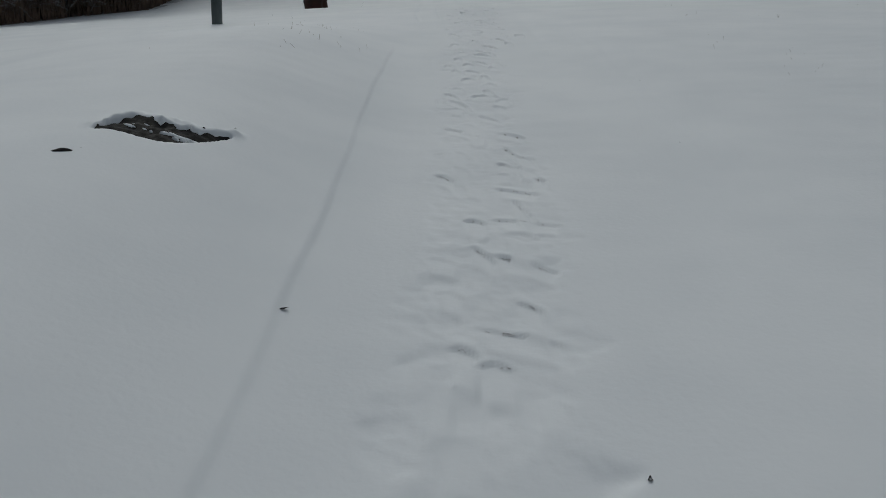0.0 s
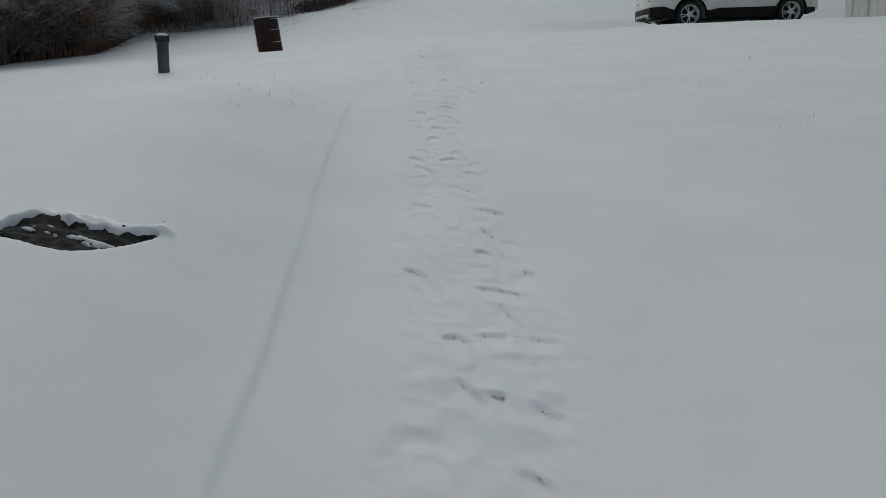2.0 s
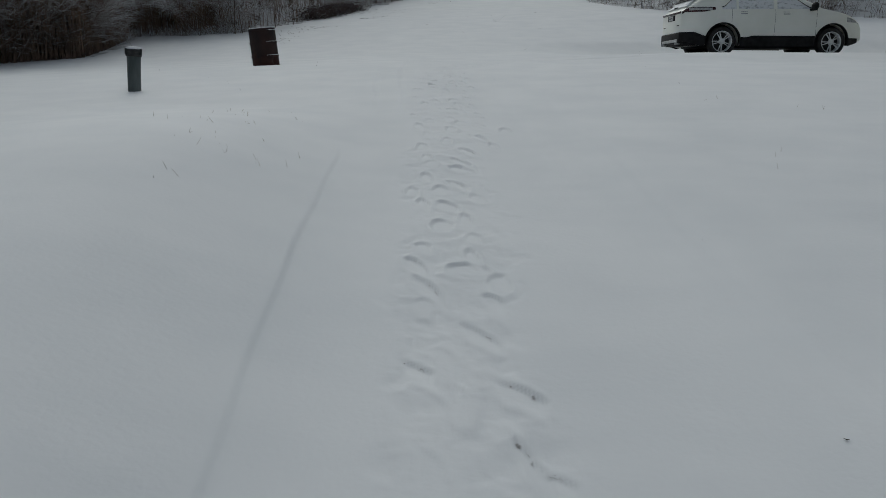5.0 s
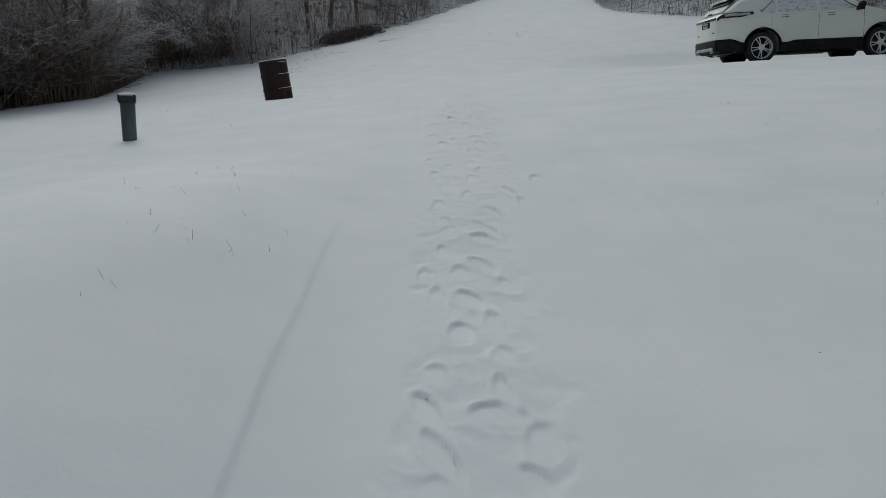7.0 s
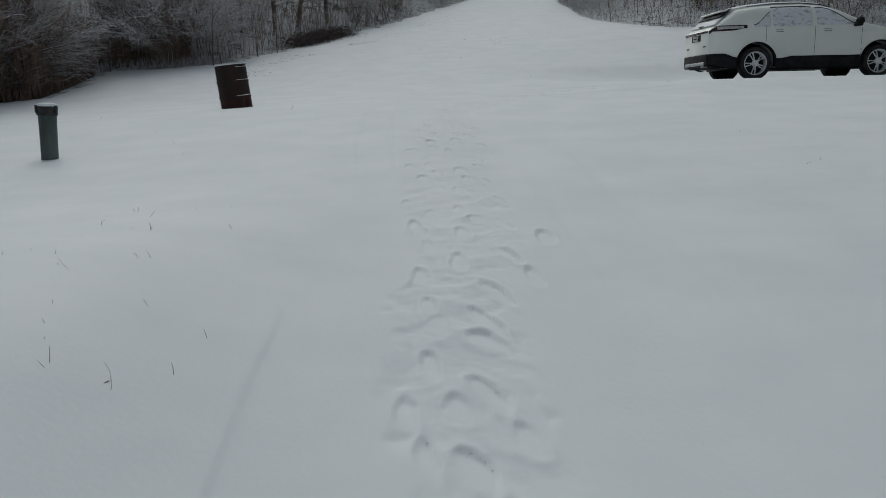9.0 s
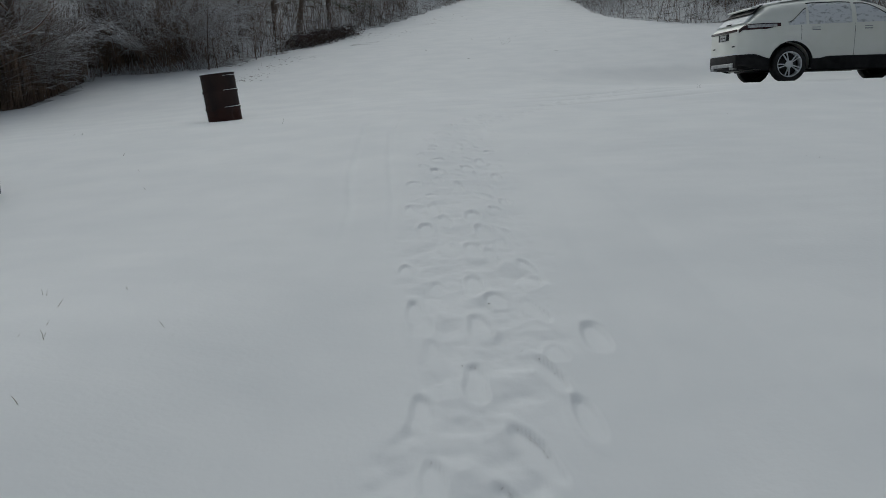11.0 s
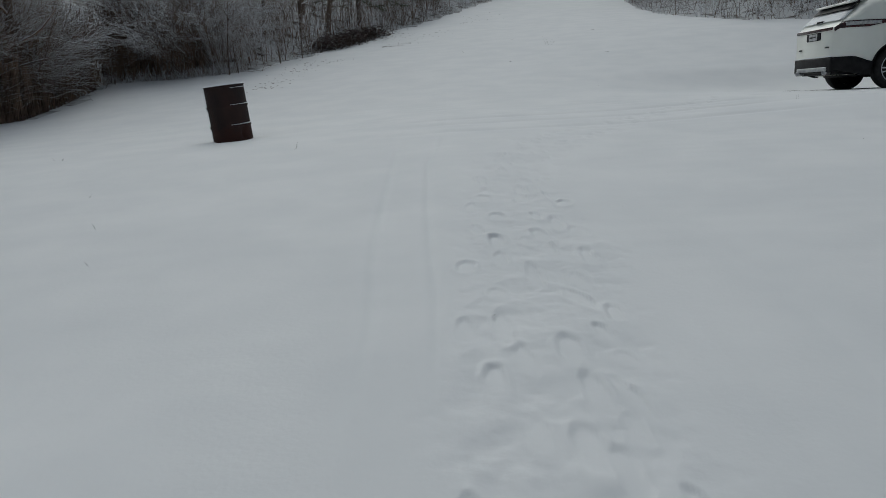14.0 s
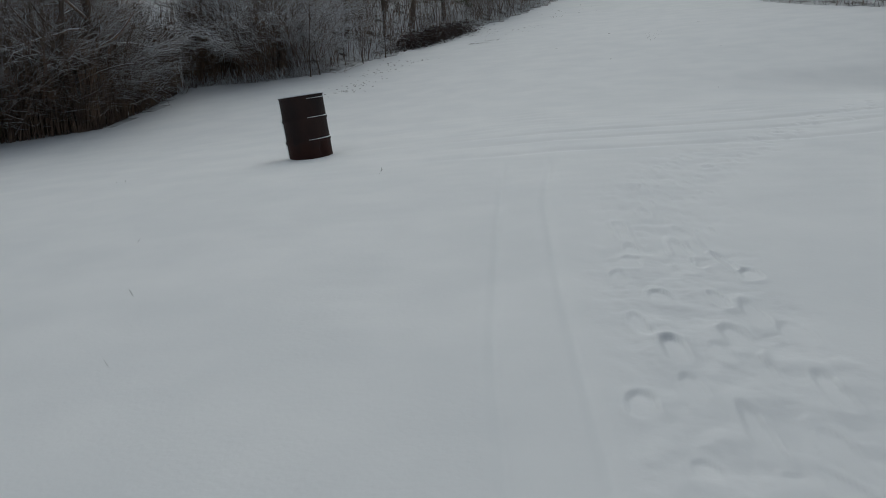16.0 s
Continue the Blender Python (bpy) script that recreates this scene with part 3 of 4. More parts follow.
# ---- the parked car: x runs from tail to nose, ground at z = 0 ----
CAR_L, HUB_R, HUB_F, WHEEL = 4.78, 1.03, 3.88, .365
TOP_X = [0, .06, .16, .30, .46, .62, .9, 1.5, 2.1, 2.6, 2.95, 3.3, 3.62, 3.8, 4.2, 4.5, 4.68, 4.78]
TOP_Z = [1.12, 1.17, 1.25, 1.38, 1.525, 1.625, 1.68, 1.735, 1.742, 1.70, 1.60, 1.42, 1.22, 1.17, 1.09, .99, .88, .74]


def car_top(x):
    return float(np.interp(x, TOP_X, TOP_Z))


def car_low(x):
    z = .27 if .55 < x < 4.25 else .27 + .16 * (max(.55 - x, x - 4.25) / .55)
    for h in (HUB_R, HUB_F):
        d = abs(x - h)
        if d < .45:
            z = max(z, WHEEL + math.sqrt(.45 ** 2 - d * d))
    return z


def car_width(x, z):
    """Half the width of the flank at the height z."""
    w = .955
    if x < .55:
        w -= .26 * ((.55 - x) / .55) ** 2.2
    if x > 3.9:
        w -= .30 * ((x - 3.9) / .88) ** 2.0
    belt = min(1.12, car_top(x) - .06)
    if z < belt:
        t = (z - .25) / (belt - .25)
        w *= .965 + .05 * math.sin(math.pi * min(max(t, 0), 1) * .8) - .012 * t
        w += .010 * math.exp(-((z - 1.02) / .035) ** 2) - .010 * math.exp(-((z - .70) / .12) ** 2)
        for h in (HUB_R, HUB_F):
            d = math.hypot(x - h, z - WHEEL)
            if d < .56:
                w += .018 * (1 - ((d - .45) / .11) ** 2) if d > .45 else .018
        return w
    top = car_top(x)
    t = min(max((z - belt) / max(top - belt, .02), 0), 1)
    n = 2.6
    return w * (.965 + .05 * math.sin(math.pi * .8) - .012) * (1 - .17 * t * min(1, (top - belt) / .6)) * max(1 - t ** (n * 2.2), 0) ** (1 / n)


def flank(bm, side, xs, low, high, rows, out):
    """A strip lying on the flank between two heights that vary along x, standing out a little."""
    grid = []
    for x in xs:
        a, b = low(x), high(x)
        grid.append([bm.verts.new((x, side * (car_width(x, a + (b - a) * j / rows) + out), a + (b - a) * j / rows)) for j in range(rows + 1)])
    for p, q in zip(grid, grid[1:]):
        for j in range(rows):
            bm.faces.new((p[j], q[j], q[j + 1], p[j + 1]))
    edge = [e for e in bm.edges if e.is_boundary]
    made = bmesh.ops.extrude_edge_only(bm, edges=edge)["geom"]
    for v in made:
        if isinstance(v, bmesh.types.BMVert):
            v.co.y -= side * (out + .012)
    return bm


def span(a, b, d=.03):
    n = max(2, int(math.ceil((b - a) / d)))
    return [a + (b - a) * i / n for i in range(n + 1)]


def build_car():
    car = new("car")
    bm = bmesh.new()
    xs = span(0, CAR_L, .022)
    grid = []
    for x in xs:
        lo, top = car_low(x), car_top(x)
        belt = min(1.12, top - .06)
        hs = [lo + (belt - lo) * j / 12 for j in range(13)] + [belt + (top - belt) * math.sin(math.pi / 2 * j / 14) for j in range(1, 15)]
        half = [(car_width(x, z), z) for z in hs]
        ring = [bm.verts.new((x, -w, z)) for w, z in half]
        ring += [bm.verts.new((x, w, z)) for w, z in reversed(half[:-1])]
        grid.append(ring)
    for p, q in zip(grid, grid[1:]):
        for j in range(len(p) - 1):
            bm.faces.new((p[j], q[j], q[j + 1], p[j + 1]))
        bm.faces.new((p[-1], q[-1], q[0], p[0]))
    bm.faces.new(grid[0])
    bm.faces.new(list(reversed(grid[-1])))
    body = part("body", bm, PAINT, car, "white painted body")
    body.modifiers.new("edge", "EDGE_SPLIT").split_angle = radians(52)

    both = (-1, 1)
    for s in both:
        for name, x0, x1 in (("sill_cladding", HUB_R + .46, HUB_F - .46),):
            bm = flank(bmesh.new(), s, span(x0, x1), lambda x: .235, lambda x: .47 + .04 * float(step(1.6, 1.85, x)), 5, .012)
            part(name, bm, PLASTIC, car, "black plastic sill")
        for h in (HUB_R, HUB_F):
            bm = bmesh.new()
            rows = []
            for i in range(37):
                a = math.pi * (-.06 + 1.12 * i / 36)
                row = []
                for r, o in ((.443, -.10), (.445, .014), (.463, .014), (.466, .0)):
                    x, z = h + r * math.cos(a), WHEEL + r * math.sin(a)
                    row.append(bm.verts.new((x, s * (car_width(x, max(z, .3)) + o), z)))
                rows.append(row)
            for p, q in zip(rows, rows[1:]):
                for j in range(3):
                    bm.faces.new((p[j], q[j], q[j + 1], p[j + 1]))
            part("arch_trim", bm, PLASTIC, car, "black wheel arch trim")
            bm = bmesh.new()  # dark liner behind the wheel
            lathe(bm, [(0, 0), (.44, 0), (.455, .10), (.455, .30)], 40, "Y")
            bmesh.ops.delete(bm, geom=[v for v in bm.verts if v.co.z < -.07], context="VERTS")
            ob = part("wheel_liner", bm, PLASTIC, car)
            ob.matrix_local = Matrix.Translation((h, s * .60, WHEEL + .01)) @ (Matrix.Identity(4) if s > 0 else Matrix.Rotation(math.pi, 4, "Z"))
        bm = flank(bmesh.new(), s, span(.015, HUB_R - .44), lambda x: max(car_low(x) - .04, .255), lambda x: .595 - .10 * float(step(.25, .6, x)), 4, .012)
        part("bumper_corner", bm, PLASTIC, car, "black bumper corner")
        bm = flank(bmesh.new(), s, span(HUB_F + .44, 4.66), lambda x: max(car_low(x) - .03, .24), lambda x: .47, 4, .012)
        part("bumper_corner", bm, PLASTIC, car)
        # glass: rear quarter, rear door, front door
        sill = lambda x: 1.165 + .012 * (x - 2)
        roof = lambda x: min(1.60, car_top(x) - .125 - .02 * float(step(3, 2.6, x)))
        for name, x0, x1, lo, hi, lab in (
            ("quarter_window", .98, 1.34, sill, lambda x: sill(x) + .05 + .30 * float(step(.95, 1.42, x)), "snow-dusted quarter pane"),
            ("rear_window", 1.40, 2.30, sill, roof, "snow-dusted door pane"),
            ("front_window", 2.40, 3.36, sill, lambda x: max(min(roof(x), sill(x) + .39 - .40 * float(step(2.55, 3.40, x))), sill(x) + .02), "snow-dusted door pane")):
            bm = flank(bmesh.new(), s, span(x0, x1), lo, hi, 8, .004)
            pane = part(name, bm, GLASS, car, lab)
            bm = flank(bmesh.new(), s, span(x0 - .015, x1 + .015), lambda x, h=hi: h(min(max(x, x0), x1)) - .004, lambda x, h=hi: h(min(max(x, x0), x1)) + (.012 if x1 < 1.4 else .020), 2, .006)
            part("window_trim", bm, PLASTIC, pane, "black window trim")
        for x0 in (1.235, 2.355, 3.43):  # shut lines
            bm = flank(bmesh.new(), s, [x0 - .0028, x0 + .0028], lambda x: .85 if x < 1.3 else .50, lambda x: 1.16, 10, .002)
            part("shut_line", bm, PLASTIC, car)
        for x0 in (1.44, 2.54):
            w = car_width(x0, 1.06)
            bm = box(bmesh.new(), x0, x0 + .21, s * (w + .012), s * (w + .045), 1.055, 1.085, .010)
            handle = part("door_handle", bm, PAINT, car, "white door handle")
            bm = flank(bmesh.new(), s, span(x0 + .02, x0 + .19), lambda x: 1.035, lambda x: 1.10, 2, .003)
            part("handle_cup", bm, SILVER, handle)
        # mirror
        bm = bmesh.new()
        bmesh.ops.create_uvsphere(bm, u_segments=20, v_segments=12, radius=1)
        for v in bm.verts:
            v.co = Vector((3.30 + .085 * v.co.x, s * (1.07 + .105 * v.co.y), 1.24 + .085 * v.co.z * (1 - .2 * v.co.y * s)))
        mirror = part("mirror", bm, PLASTIC, car, "dark door mirror")
        bm = box(bmesh.new(), 3.24, 3.34, s * .88, s * 1.14, 1.13, 1.19, .015)
        part("mirror_base", bm, PLASTIC, mirror)
        # lamps
        bm = flank(bmesh.new(), s, span(.02, .80, .02), lambda x: min(1.085 + .05 * float(step(.45, .80, x)), car_top(x) - .10), lambda x: min(1.205, car_top(x) - .03), 4, .010)
        lamp = part("tail_lamp", bm, RED_LENS, car, "dark red wrapping tail lamp")
        bm = flank(bmesh.new(), s, span(.16, .72, .02), lambda x: 1.120 + .01 * x, lambda x: min(1.185, car_top(x) - .05), 2, .016)
        part("clear_lens", bm, CLEAR_LENS, lamp, "clear inset lens")
        bm = flank(bmesh.new(), s, span(4.25, 4.64, .02), lambda x: .86, lambda x: min(.98 - .1 * (x - 4.25), car_top(x) - .07), 4, .008)
        part("head_lamp", bm, CLEAR_LENS, car, "clear head lamp")
        bm = box(bmesh.new(), 1.0, 2.75, s * .58, s * .615, 1.70, 1.735, .012)
        # wheels
        for h in (HUB_R, HUB_F):
            wheel = new("wheel")
            wheel.parent = car
            wheel.matrix_local = Matrix.Translation((h, s * .825, WHEEL)) @ (Matrix.Identity(4) if s > 0 else Matrix.Rotation(math.pi, 4, "Z"))
            bm = bmesh.new()
            lathe(bm, [(.252, -.115), (.31, -.125), (.348, -.115), (.366, -.07), (.368, 0), (.366, .07), (.348, .115), (.31, .125), (.264, .112), (.252, .05), (.252, -.115)], 56, "Y")
            part("tyre", bm, RUBBER, wheel, "black tyre")
            bm = bmesh.new()
            lathe(bm, [(.263, .10), (.257, .114), (.243, .106), (.236, .03), (.234, -.09)], 56, "Y")
            for k in range(5):
                for off in (-7.5, 7.5):
                    m = Matrix.Rotation(radians(72 * k + off * 1.25 + 8), 4, "Y")
                    box(bm, .045, .252, .074, .106, -.010, .010, .003, m)
            lathe(bm, [(.075, .06), (.075, .095), (.055, .108), (.030, .112), (0, .112)], 24, "Y")
            part("rim", bm, ALLOY, wheel, "ten-spoke alloy rim")
            bm = bmesh.new()
            lathe(bm, [(0, .02), (.16, .02), (.16, -.03), (.245, -.035), (.245, -.10), (0, -.10)], 40, "Y")
            part("brake_disc", bm, DARK_IRON, wheel)
    # tail
    bm = box(bmesh.new(), -.025, .16, -.715, .715, .33, .60, .03)
    bumper = part("rear_bumper", bm, PLASTIC, car, "black rear bumper")
    bm = box(bmesh.new(), -.036, .02, -.58, .58, .355, .43, .012)
    part("skid_plate", bm, SILVER, bumper, "silver skid plate")
    bm = box(bmesh.new(), -.02, .12, -.71, .71, .603, .620, .006)
    part("bumper_snow", bm, SNOW_CAP, bumper, "line of snow on the bumper")
    for s in both:
        bm = bmesh.new()
        lathe(bm, [(.035, -.07), (.042, -.07), (.042, .06), (.035, .06), (.035, -.07)], 20, "Y")
        ob = part("exhaust_tip", bm, SILVER, car, "chrome exhaust tip")
        ob.matrix_local = Matrix.Translation((.0, s * .52, .335)) @ Matrix.Rotation(math.pi / 2, 4, "Z")
    bm = box(bmesh.new(), -.018, .01, -.68, .68, 1.065, 1.115, .008)
    bar = part("tail_lamp_bar", bm, RED_LENS, car, "dark red lamp bar across the tailgate")
    bm = box(bmesh.new(), -.012, .01, -.27, .27, .915, 1.055, .01)
    niche = part("plate_niche", bm, PLASTIC, car)
    bm = box(bmesh.new(), -.024, -.012, -.155, .155, .925, 1.04, .004)
    part("number_plate", bm, CLEAR_LENS, niche, "pale number plate")
    for k, (y0, w) in enumerate(((.12, .09), (.01, .05), (-.06, .05))):
        bm = box(bmesh.new(), -.028, -.0245, y0 - w, y0, .97, .995)
        part("plate_mark", bm, PLASTIC, niche)
    for y0, w in ((.52, .06), (-.52, .07)):
        bm = box(bmesh.new(), -.010, .004, y0 - w, y0 + w, .76, .785, .003)
        part("badge", bm, DARK_IRON, car)
    # tailgate glass and spoiler follow the slope of the tail
    def tail_patch(name, za, zb, half, out, mat, lab):
        b, rows = bmesh.new(), []
        for i in range(9):
            z = za + (zb - za) * i / 8
            x = float(np.interp(z, TOP_Z[:6], TOP_X[:6]))
            hw = half - .12 * (z - 1.1)
            rows.append([b.verts.new((x - out + .025 * abs(-1 + 2 * j / 12) ** 3, hw * (-1 + 2 * j / 12), z + out * .4)) for j in range(13)])
        for p, q in zip(rows, rows[1:]):
            for j in range(12):
                b.faces.new((p[j], q[j], q[j + 1], p[j + 1]))
        made = bmesh.ops.extrude_face_region(b, geom=list(b.faces))["geom"]
        for v in made:
            if isinstance(v, bmesh.types.BMVert):
                v.co.x += .03
        return part(name, b, mat, car, lab)

    tail_patch("tailgate_window", 1.22, 1.39, .74, .03, SNOW_CAP, "snow-covered tailgate window")
    tail_patch("tailgate_window_top", 1.39, 1.575, .72, .055, PLASTIC, "black clear strip under the spoiler")
    bm = box(bmesh.new(), .30, .90, -.62, .62, 1.565, 1.605, .014)
    for v in bm.verts:
        v.co.z += .15 * (v.co.x - .30) - .05 * abs(v.co.y / .62) ** 3
    part("spoiler", bm, PAINT, car, "white roof spoiler")
    bm = box(bmesh.new(), .08, .16, -.10, .10, 1.235, 1.265, .008)
    part("wiper", bm, PLASTIC, car)
    bm = bmesh.new()
    lathe(bm, [(.035, 0), (.02, .03), (.006, .06), (0, .06)], 12)
    fin = part("roof_fin", bm, PAINT, car)
    fin.matrix_local = pose(.95, 0, 1.68) @ Matrix.Diagonal((2.2, .7, 1, 1))
    # windscreen and roof snow
    bm, rows = bmesh.new(), []
    for i in range(11):
        x = 3.58 - (3.58 - 2.92) * i / 10
        hw = .80 - .14 * i / 10
        rows.append([bm.verts.new((x + .02 - .10 * (-1 + j / 6) ** 2, hw * (-1 + j / 6), car_top(x) + .012 - .05 * abs(-1 + j / 6) ** 3)) for j in range(13)])
    for p, q in zip(rows, rows[1:]):
        for j in range(12):
            bm.faces.new((p[j], q[j], q[j + 1], p[j + 1]))
    part("windscreen", bm, GLASS, car, "snow-covered windscreen")
    bm, rows = bmesh.new(), []
    for i in range(25):
        x = .55 + 2.35 * i / 24
        rows.append([bm.verts.new((x, .60 * (-1 + j / 8), car_top(x) - .035 * abs(-1 + j / 8) ** 2.4 + .022 * (1 - abs(-1 + j / 8) ** 6) * min(1, i / 2, (24 - i) / 2) + .004 * noise.noise((x * 6, j, 0)))) for j in range(17)])
    for p, q in zip(rows, rows[1:]):
        for j in range(16):
            bm.faces.new((p[j], q[j], q[j + 1], p[j + 1]))
    part("roof_snow", bm, SNOW_CAP, car, "thin sheet of snow on the roof")
    bm = box(bmesh.new(), .5, 4.4, -.62, .62, .24, .52, .03)
    box(bm, .10, .62, -.70, .70, .29, .44, .03)
    part("underbody", bm, PLASTIC, car, "dark underbody")
    car.matrix_world = pose(6.91, 23.10, 2.588, 0, 0, 0)
    return tagged(car, "white sport utility car dusted with snow", "car")


build_car()


# ---- the house beyond the car: pale skirting below grey lap siding ----
def build_house():
    h = new("house")
    x0, x1, y0, y1, base, floor_z = 0.0, 4.9, -7.6, 0.0, 1.2, 3.42
    bm = box(bmesh.new(), x0 + .03, x1, y0, y1, base, floor_z - .02)
    part("foundation", bm, SKIRT, h, "pale foundation", smooth=False)
    y = y1
    while y > y0 + 1.7:
        bm = box(bmesh.new(), x0, x0 + .026, y - 1.74, y - .012, base + .3, floor_z - .04, .004)
        part("panel", bm, SKIRT, h, smooth=False)
        bm = box(bmesh.new(), x0 - .014, x0 - .002, y - 1.02, y - .80, base + .3, floor_z - .05, .003)
        part("batten", bm, SILVER, h, smooth=False)
        y -= 1.75
    bm = box(bmesh.new(), x0 - .035, x1, y0 - .02, y1 + .02, floor_z - .02, floor_z + .13, .006)
    part("trim_board", bm, TRIM, h, "white trim board", smooth=False)
    for k in range(17):
        z = floor_z + .13 + .15 * k
        bm = bmesh.new()
        box(bm, x0 - .012, x0 + .008, y0, y1, z + .002, z + .162, 0, None)
        for v in bm.verts:
            if v.co.z > z + .1:
                v.co.x += .012
        part("lap_board", bm, SIDING, h, smooth=False)
    bm = box(bmesh.new(), x0 + .022, x1, y0 + .01, y1 - .01, floor_z + .13, floor_z + 2.70)
    part("wall", bm, SIDING, h, smooth=False)
    for s in (0, 1):
        bm = bmesh.new()
        za, zb, xm = floor_z + 2.62, floor_z + 3.75, (x0 + x1) / 2
        xe = x0 - .35 if s == 0 else x1 + .35
        vs = [bm.verts.new(p) for p in ((xe, y0 - .3, za), (xm, y0 - .3, zb), (xm, y1 + .3, zb), (xe, y1 + .3, za))]
        f = bm.faces.new(vs)
        r = bmesh.ops.extrude_face_region(bm, geom=[f])["geom"]
        for v in r:
            if isinstance(v, bmesh.types.BMVert):
                v.co.z += .12
        part("roof", bm, SNOW_CAP, h, "snow-covered roof slope", smooth=False)
    h.matrix_world = pose(13.2, 23.7, 0, 0, 0, -18)
    return tagged(h, "grey sided house on pale skirting above snow", "house")


build_house()


# ---- trees and brush ----
def bend(r, p, d, n, length, wander, lift):
    pts = [p.copy()]
    d = d.normalized()
    for _ in range(n):
        d = (d + Vector((r.gauss(0, wander), r.gauss(0, wander), r.gauss(0, wander) + lift))).normalized()
        p = p + d * (length / n)
        pts.append(p.copy())
    return pts


def make_tree(seed, height, girth, limbs, spread, low, twigs, droop=0.0, stems=1):
    r = random.Random(seed)
    t = new("tree" if stems == 1 else "shrub")
    trunk, crown = Tubes(7 if stems == 1 else 5), Tubes(3)
    for _ in range(stems):
        lean = .06 if stems == 1 else .38
        foot = Vector((r.gauss(0, .03 * stems), r.gauss(0, .03 * stems), -.15))
        hgt = height * r.uniform(.75, 1.05)
        pts = bend(r, foot, Vector((r.gauss(0, lean), r.gauss(0, lean), 1)), 10, hgt, .05 if stems == 1 else .10, .03)
        rad = [girth * (1 - .85 * i / 10) for i in range(11)]
        if stems == 1:
            rad[0] *= 1.35
        trunk.add(pts, rad)
        for k in range(limbs):
            u = low + (1 - low) * (k + r.random()) / limbs
            i = min(int(u * 10), 9)
            p = pts[i].lerp(pts[i + 1], u * 10 - i)
            a = r.uniform(0, 2 * math.pi)
            ln = spread * r.uniform(.55, 1.15) * (1.15 - .75 * u)
            limb = bend(r, p, Vector((math.cos(a), math.sin(a), r.uniform(.1, .9))), 6, ln, .16, .02 - droop)
            r0 = girth * (1 - .85 * u) * .42 + .003
            crown.add(limb, [r0 * (1 - .8 * j / 6) + .002 for j in range(7)])
            for _ in range(twigs):
                j = r.randint(1, 5)
                q = limb[j].lerp(limb[j + 1], r.random())
                b = r.uniform(0, 2 * math.pi)
                d = (limb[j + 1] - limb[j]).normalized() + Vector((math.cos(b), math.sin(b), r.uniform(-.3, .8))) * .8
                tw = bend(r, q, d, 3, ln * r.uniform(.22, .5), .2, .01 - droop)
                crown.add(tw, [.006, .005, .004, .0025])
                if r.random() < .6:
                    tw2 = bend(r, tw[1], d + Vector((r.gauss(0, .7), r.gauss(0, .7), r.gauss(0, .5))), 2, ln * r.uniform(.12, .28), .2, 0)
                    crown.add(tw2, [.004, .0035, .002])
    trunk.object("trunk", BARK, t)
    crown.object("crown", TWIG, t, "bare twigs with snow on them")
    return t


rnd = random.Random(2)
TREES = [make_tree(100 + i, h, g, l, s, lo, tw, dr) for i, (h, g, l, s, lo, tw, dr) in enumerate((
    (7.5, .065, 26, 2.3, .10, 7, .02), (6.2, .045, 24, 1.9, .08, 7, .03), (8.5, .09, 26, 2.8, .14, 7, .01), (5.2, .032, 22, 1.6, .06, 7, .03), (9.0, .12, 24, 3.0, .2, 7, .0)))]
SHRUBS = [make_tree(200 + i, h, .016, 9, s, .15, 5, dr, stems=st) for i, (h, s, dr, st) in enumerate(((2.6, 1.1, .04, 9), (1.9, .9, .06, 11), (3.2, 1.2, .03, 8)))]
for i, t in enumerate(TREES):
    tagged(t, ("tall bare tree with snowy twigs in the thicket", "thin bare sapling with snowy twigs")[i in (1, 3)], "tree", "thicket trees")
for t in SHRUBS:
    tagged(t, "bare many-stemmed shrub with snow on its twigs", "shrub", "thicket shrubs")


def make_arching(seed, canes, reach, sway):
    """A shrub whose long canes bow over one way under their snow."""
    r = random.Random(seed)
    t = new("arching_shrub")
    stems, sprays = Tubes(4), Tubes(3)
    for _ in range(canes):
        foot = Vector((r.gauss(0, .22), r.gauss(0, .22), -.1))
        a = r.gauss(0, sway)
        way = Vector((math.cos(a) * r.uniform(.15, .75), math.sin(a) * .7, 1))
        cane = bend(r, foot, way, 9, reach * r.uniform(.6, 1.1), .05, 0)
        for j, p in enumerate(cane):  # the tips sag
            p += Vector((math.cos(a) * .012 * j * j, math.sin(a) * .012 * j * j, -.0085 * j * j * reach / 3.4))
        stems.add(cane, [.011 - .0008 * j for j in range(10)])
        for _ in range(15):
            j = r.randint(4, 8)
            q = cane[j].lerp(cane[j + 1], r.random())
            d = (cane[j + 1] - cane[j]).normalized() + Vector((r.gauss(0, .35), r.gauss(0, .35), r.gauss(.08, .3)))
            tw = bend(r, q, d, 4, r.uniform(.4, 1.1), .07, -.07)
            sprays.add(tw, [.0075, .007, .006, .005, .003])
            if r.random() < .6:
                sprays.add(bend(r, tw[1], d + Vector((r.gauss(0, .5), r.gauss(0, .5), r.gauss(0, .4))), 3, r.uniform(.25, .6), .08, -.10), [.006, .0055, .0045, .003])
    stems.object("stem", TWIG, t)
    sprays.object("crown", CANE, t, "drooping sprays lined with snow")
    return tagged(t, "arching leafless shrub bowed under lines of snow", "shrub", "arching shrubs")


ARCHING = [make_arching(400 + i, n, reach, sway) for i, (n, reach, sway) in enumerate(((26, 3.6, .7), (20, 2.8, .9), (30, 4.2, .6)))]
used = set()


def along(s):
    """A point s metres along the edge, and the way into the woods."""
    for (xa, ya), (xb, yb) in zip(EDGE, EDGE[1:]):
        d = math.hypot(xb - xa, yb - ya)
        if s <= d:
            t = s / d
            return xa + (xb - xa) * t, ya + (yb - ya) * t, -(yb - ya) / d, (xb - xa) / d
        s -= d
    return None


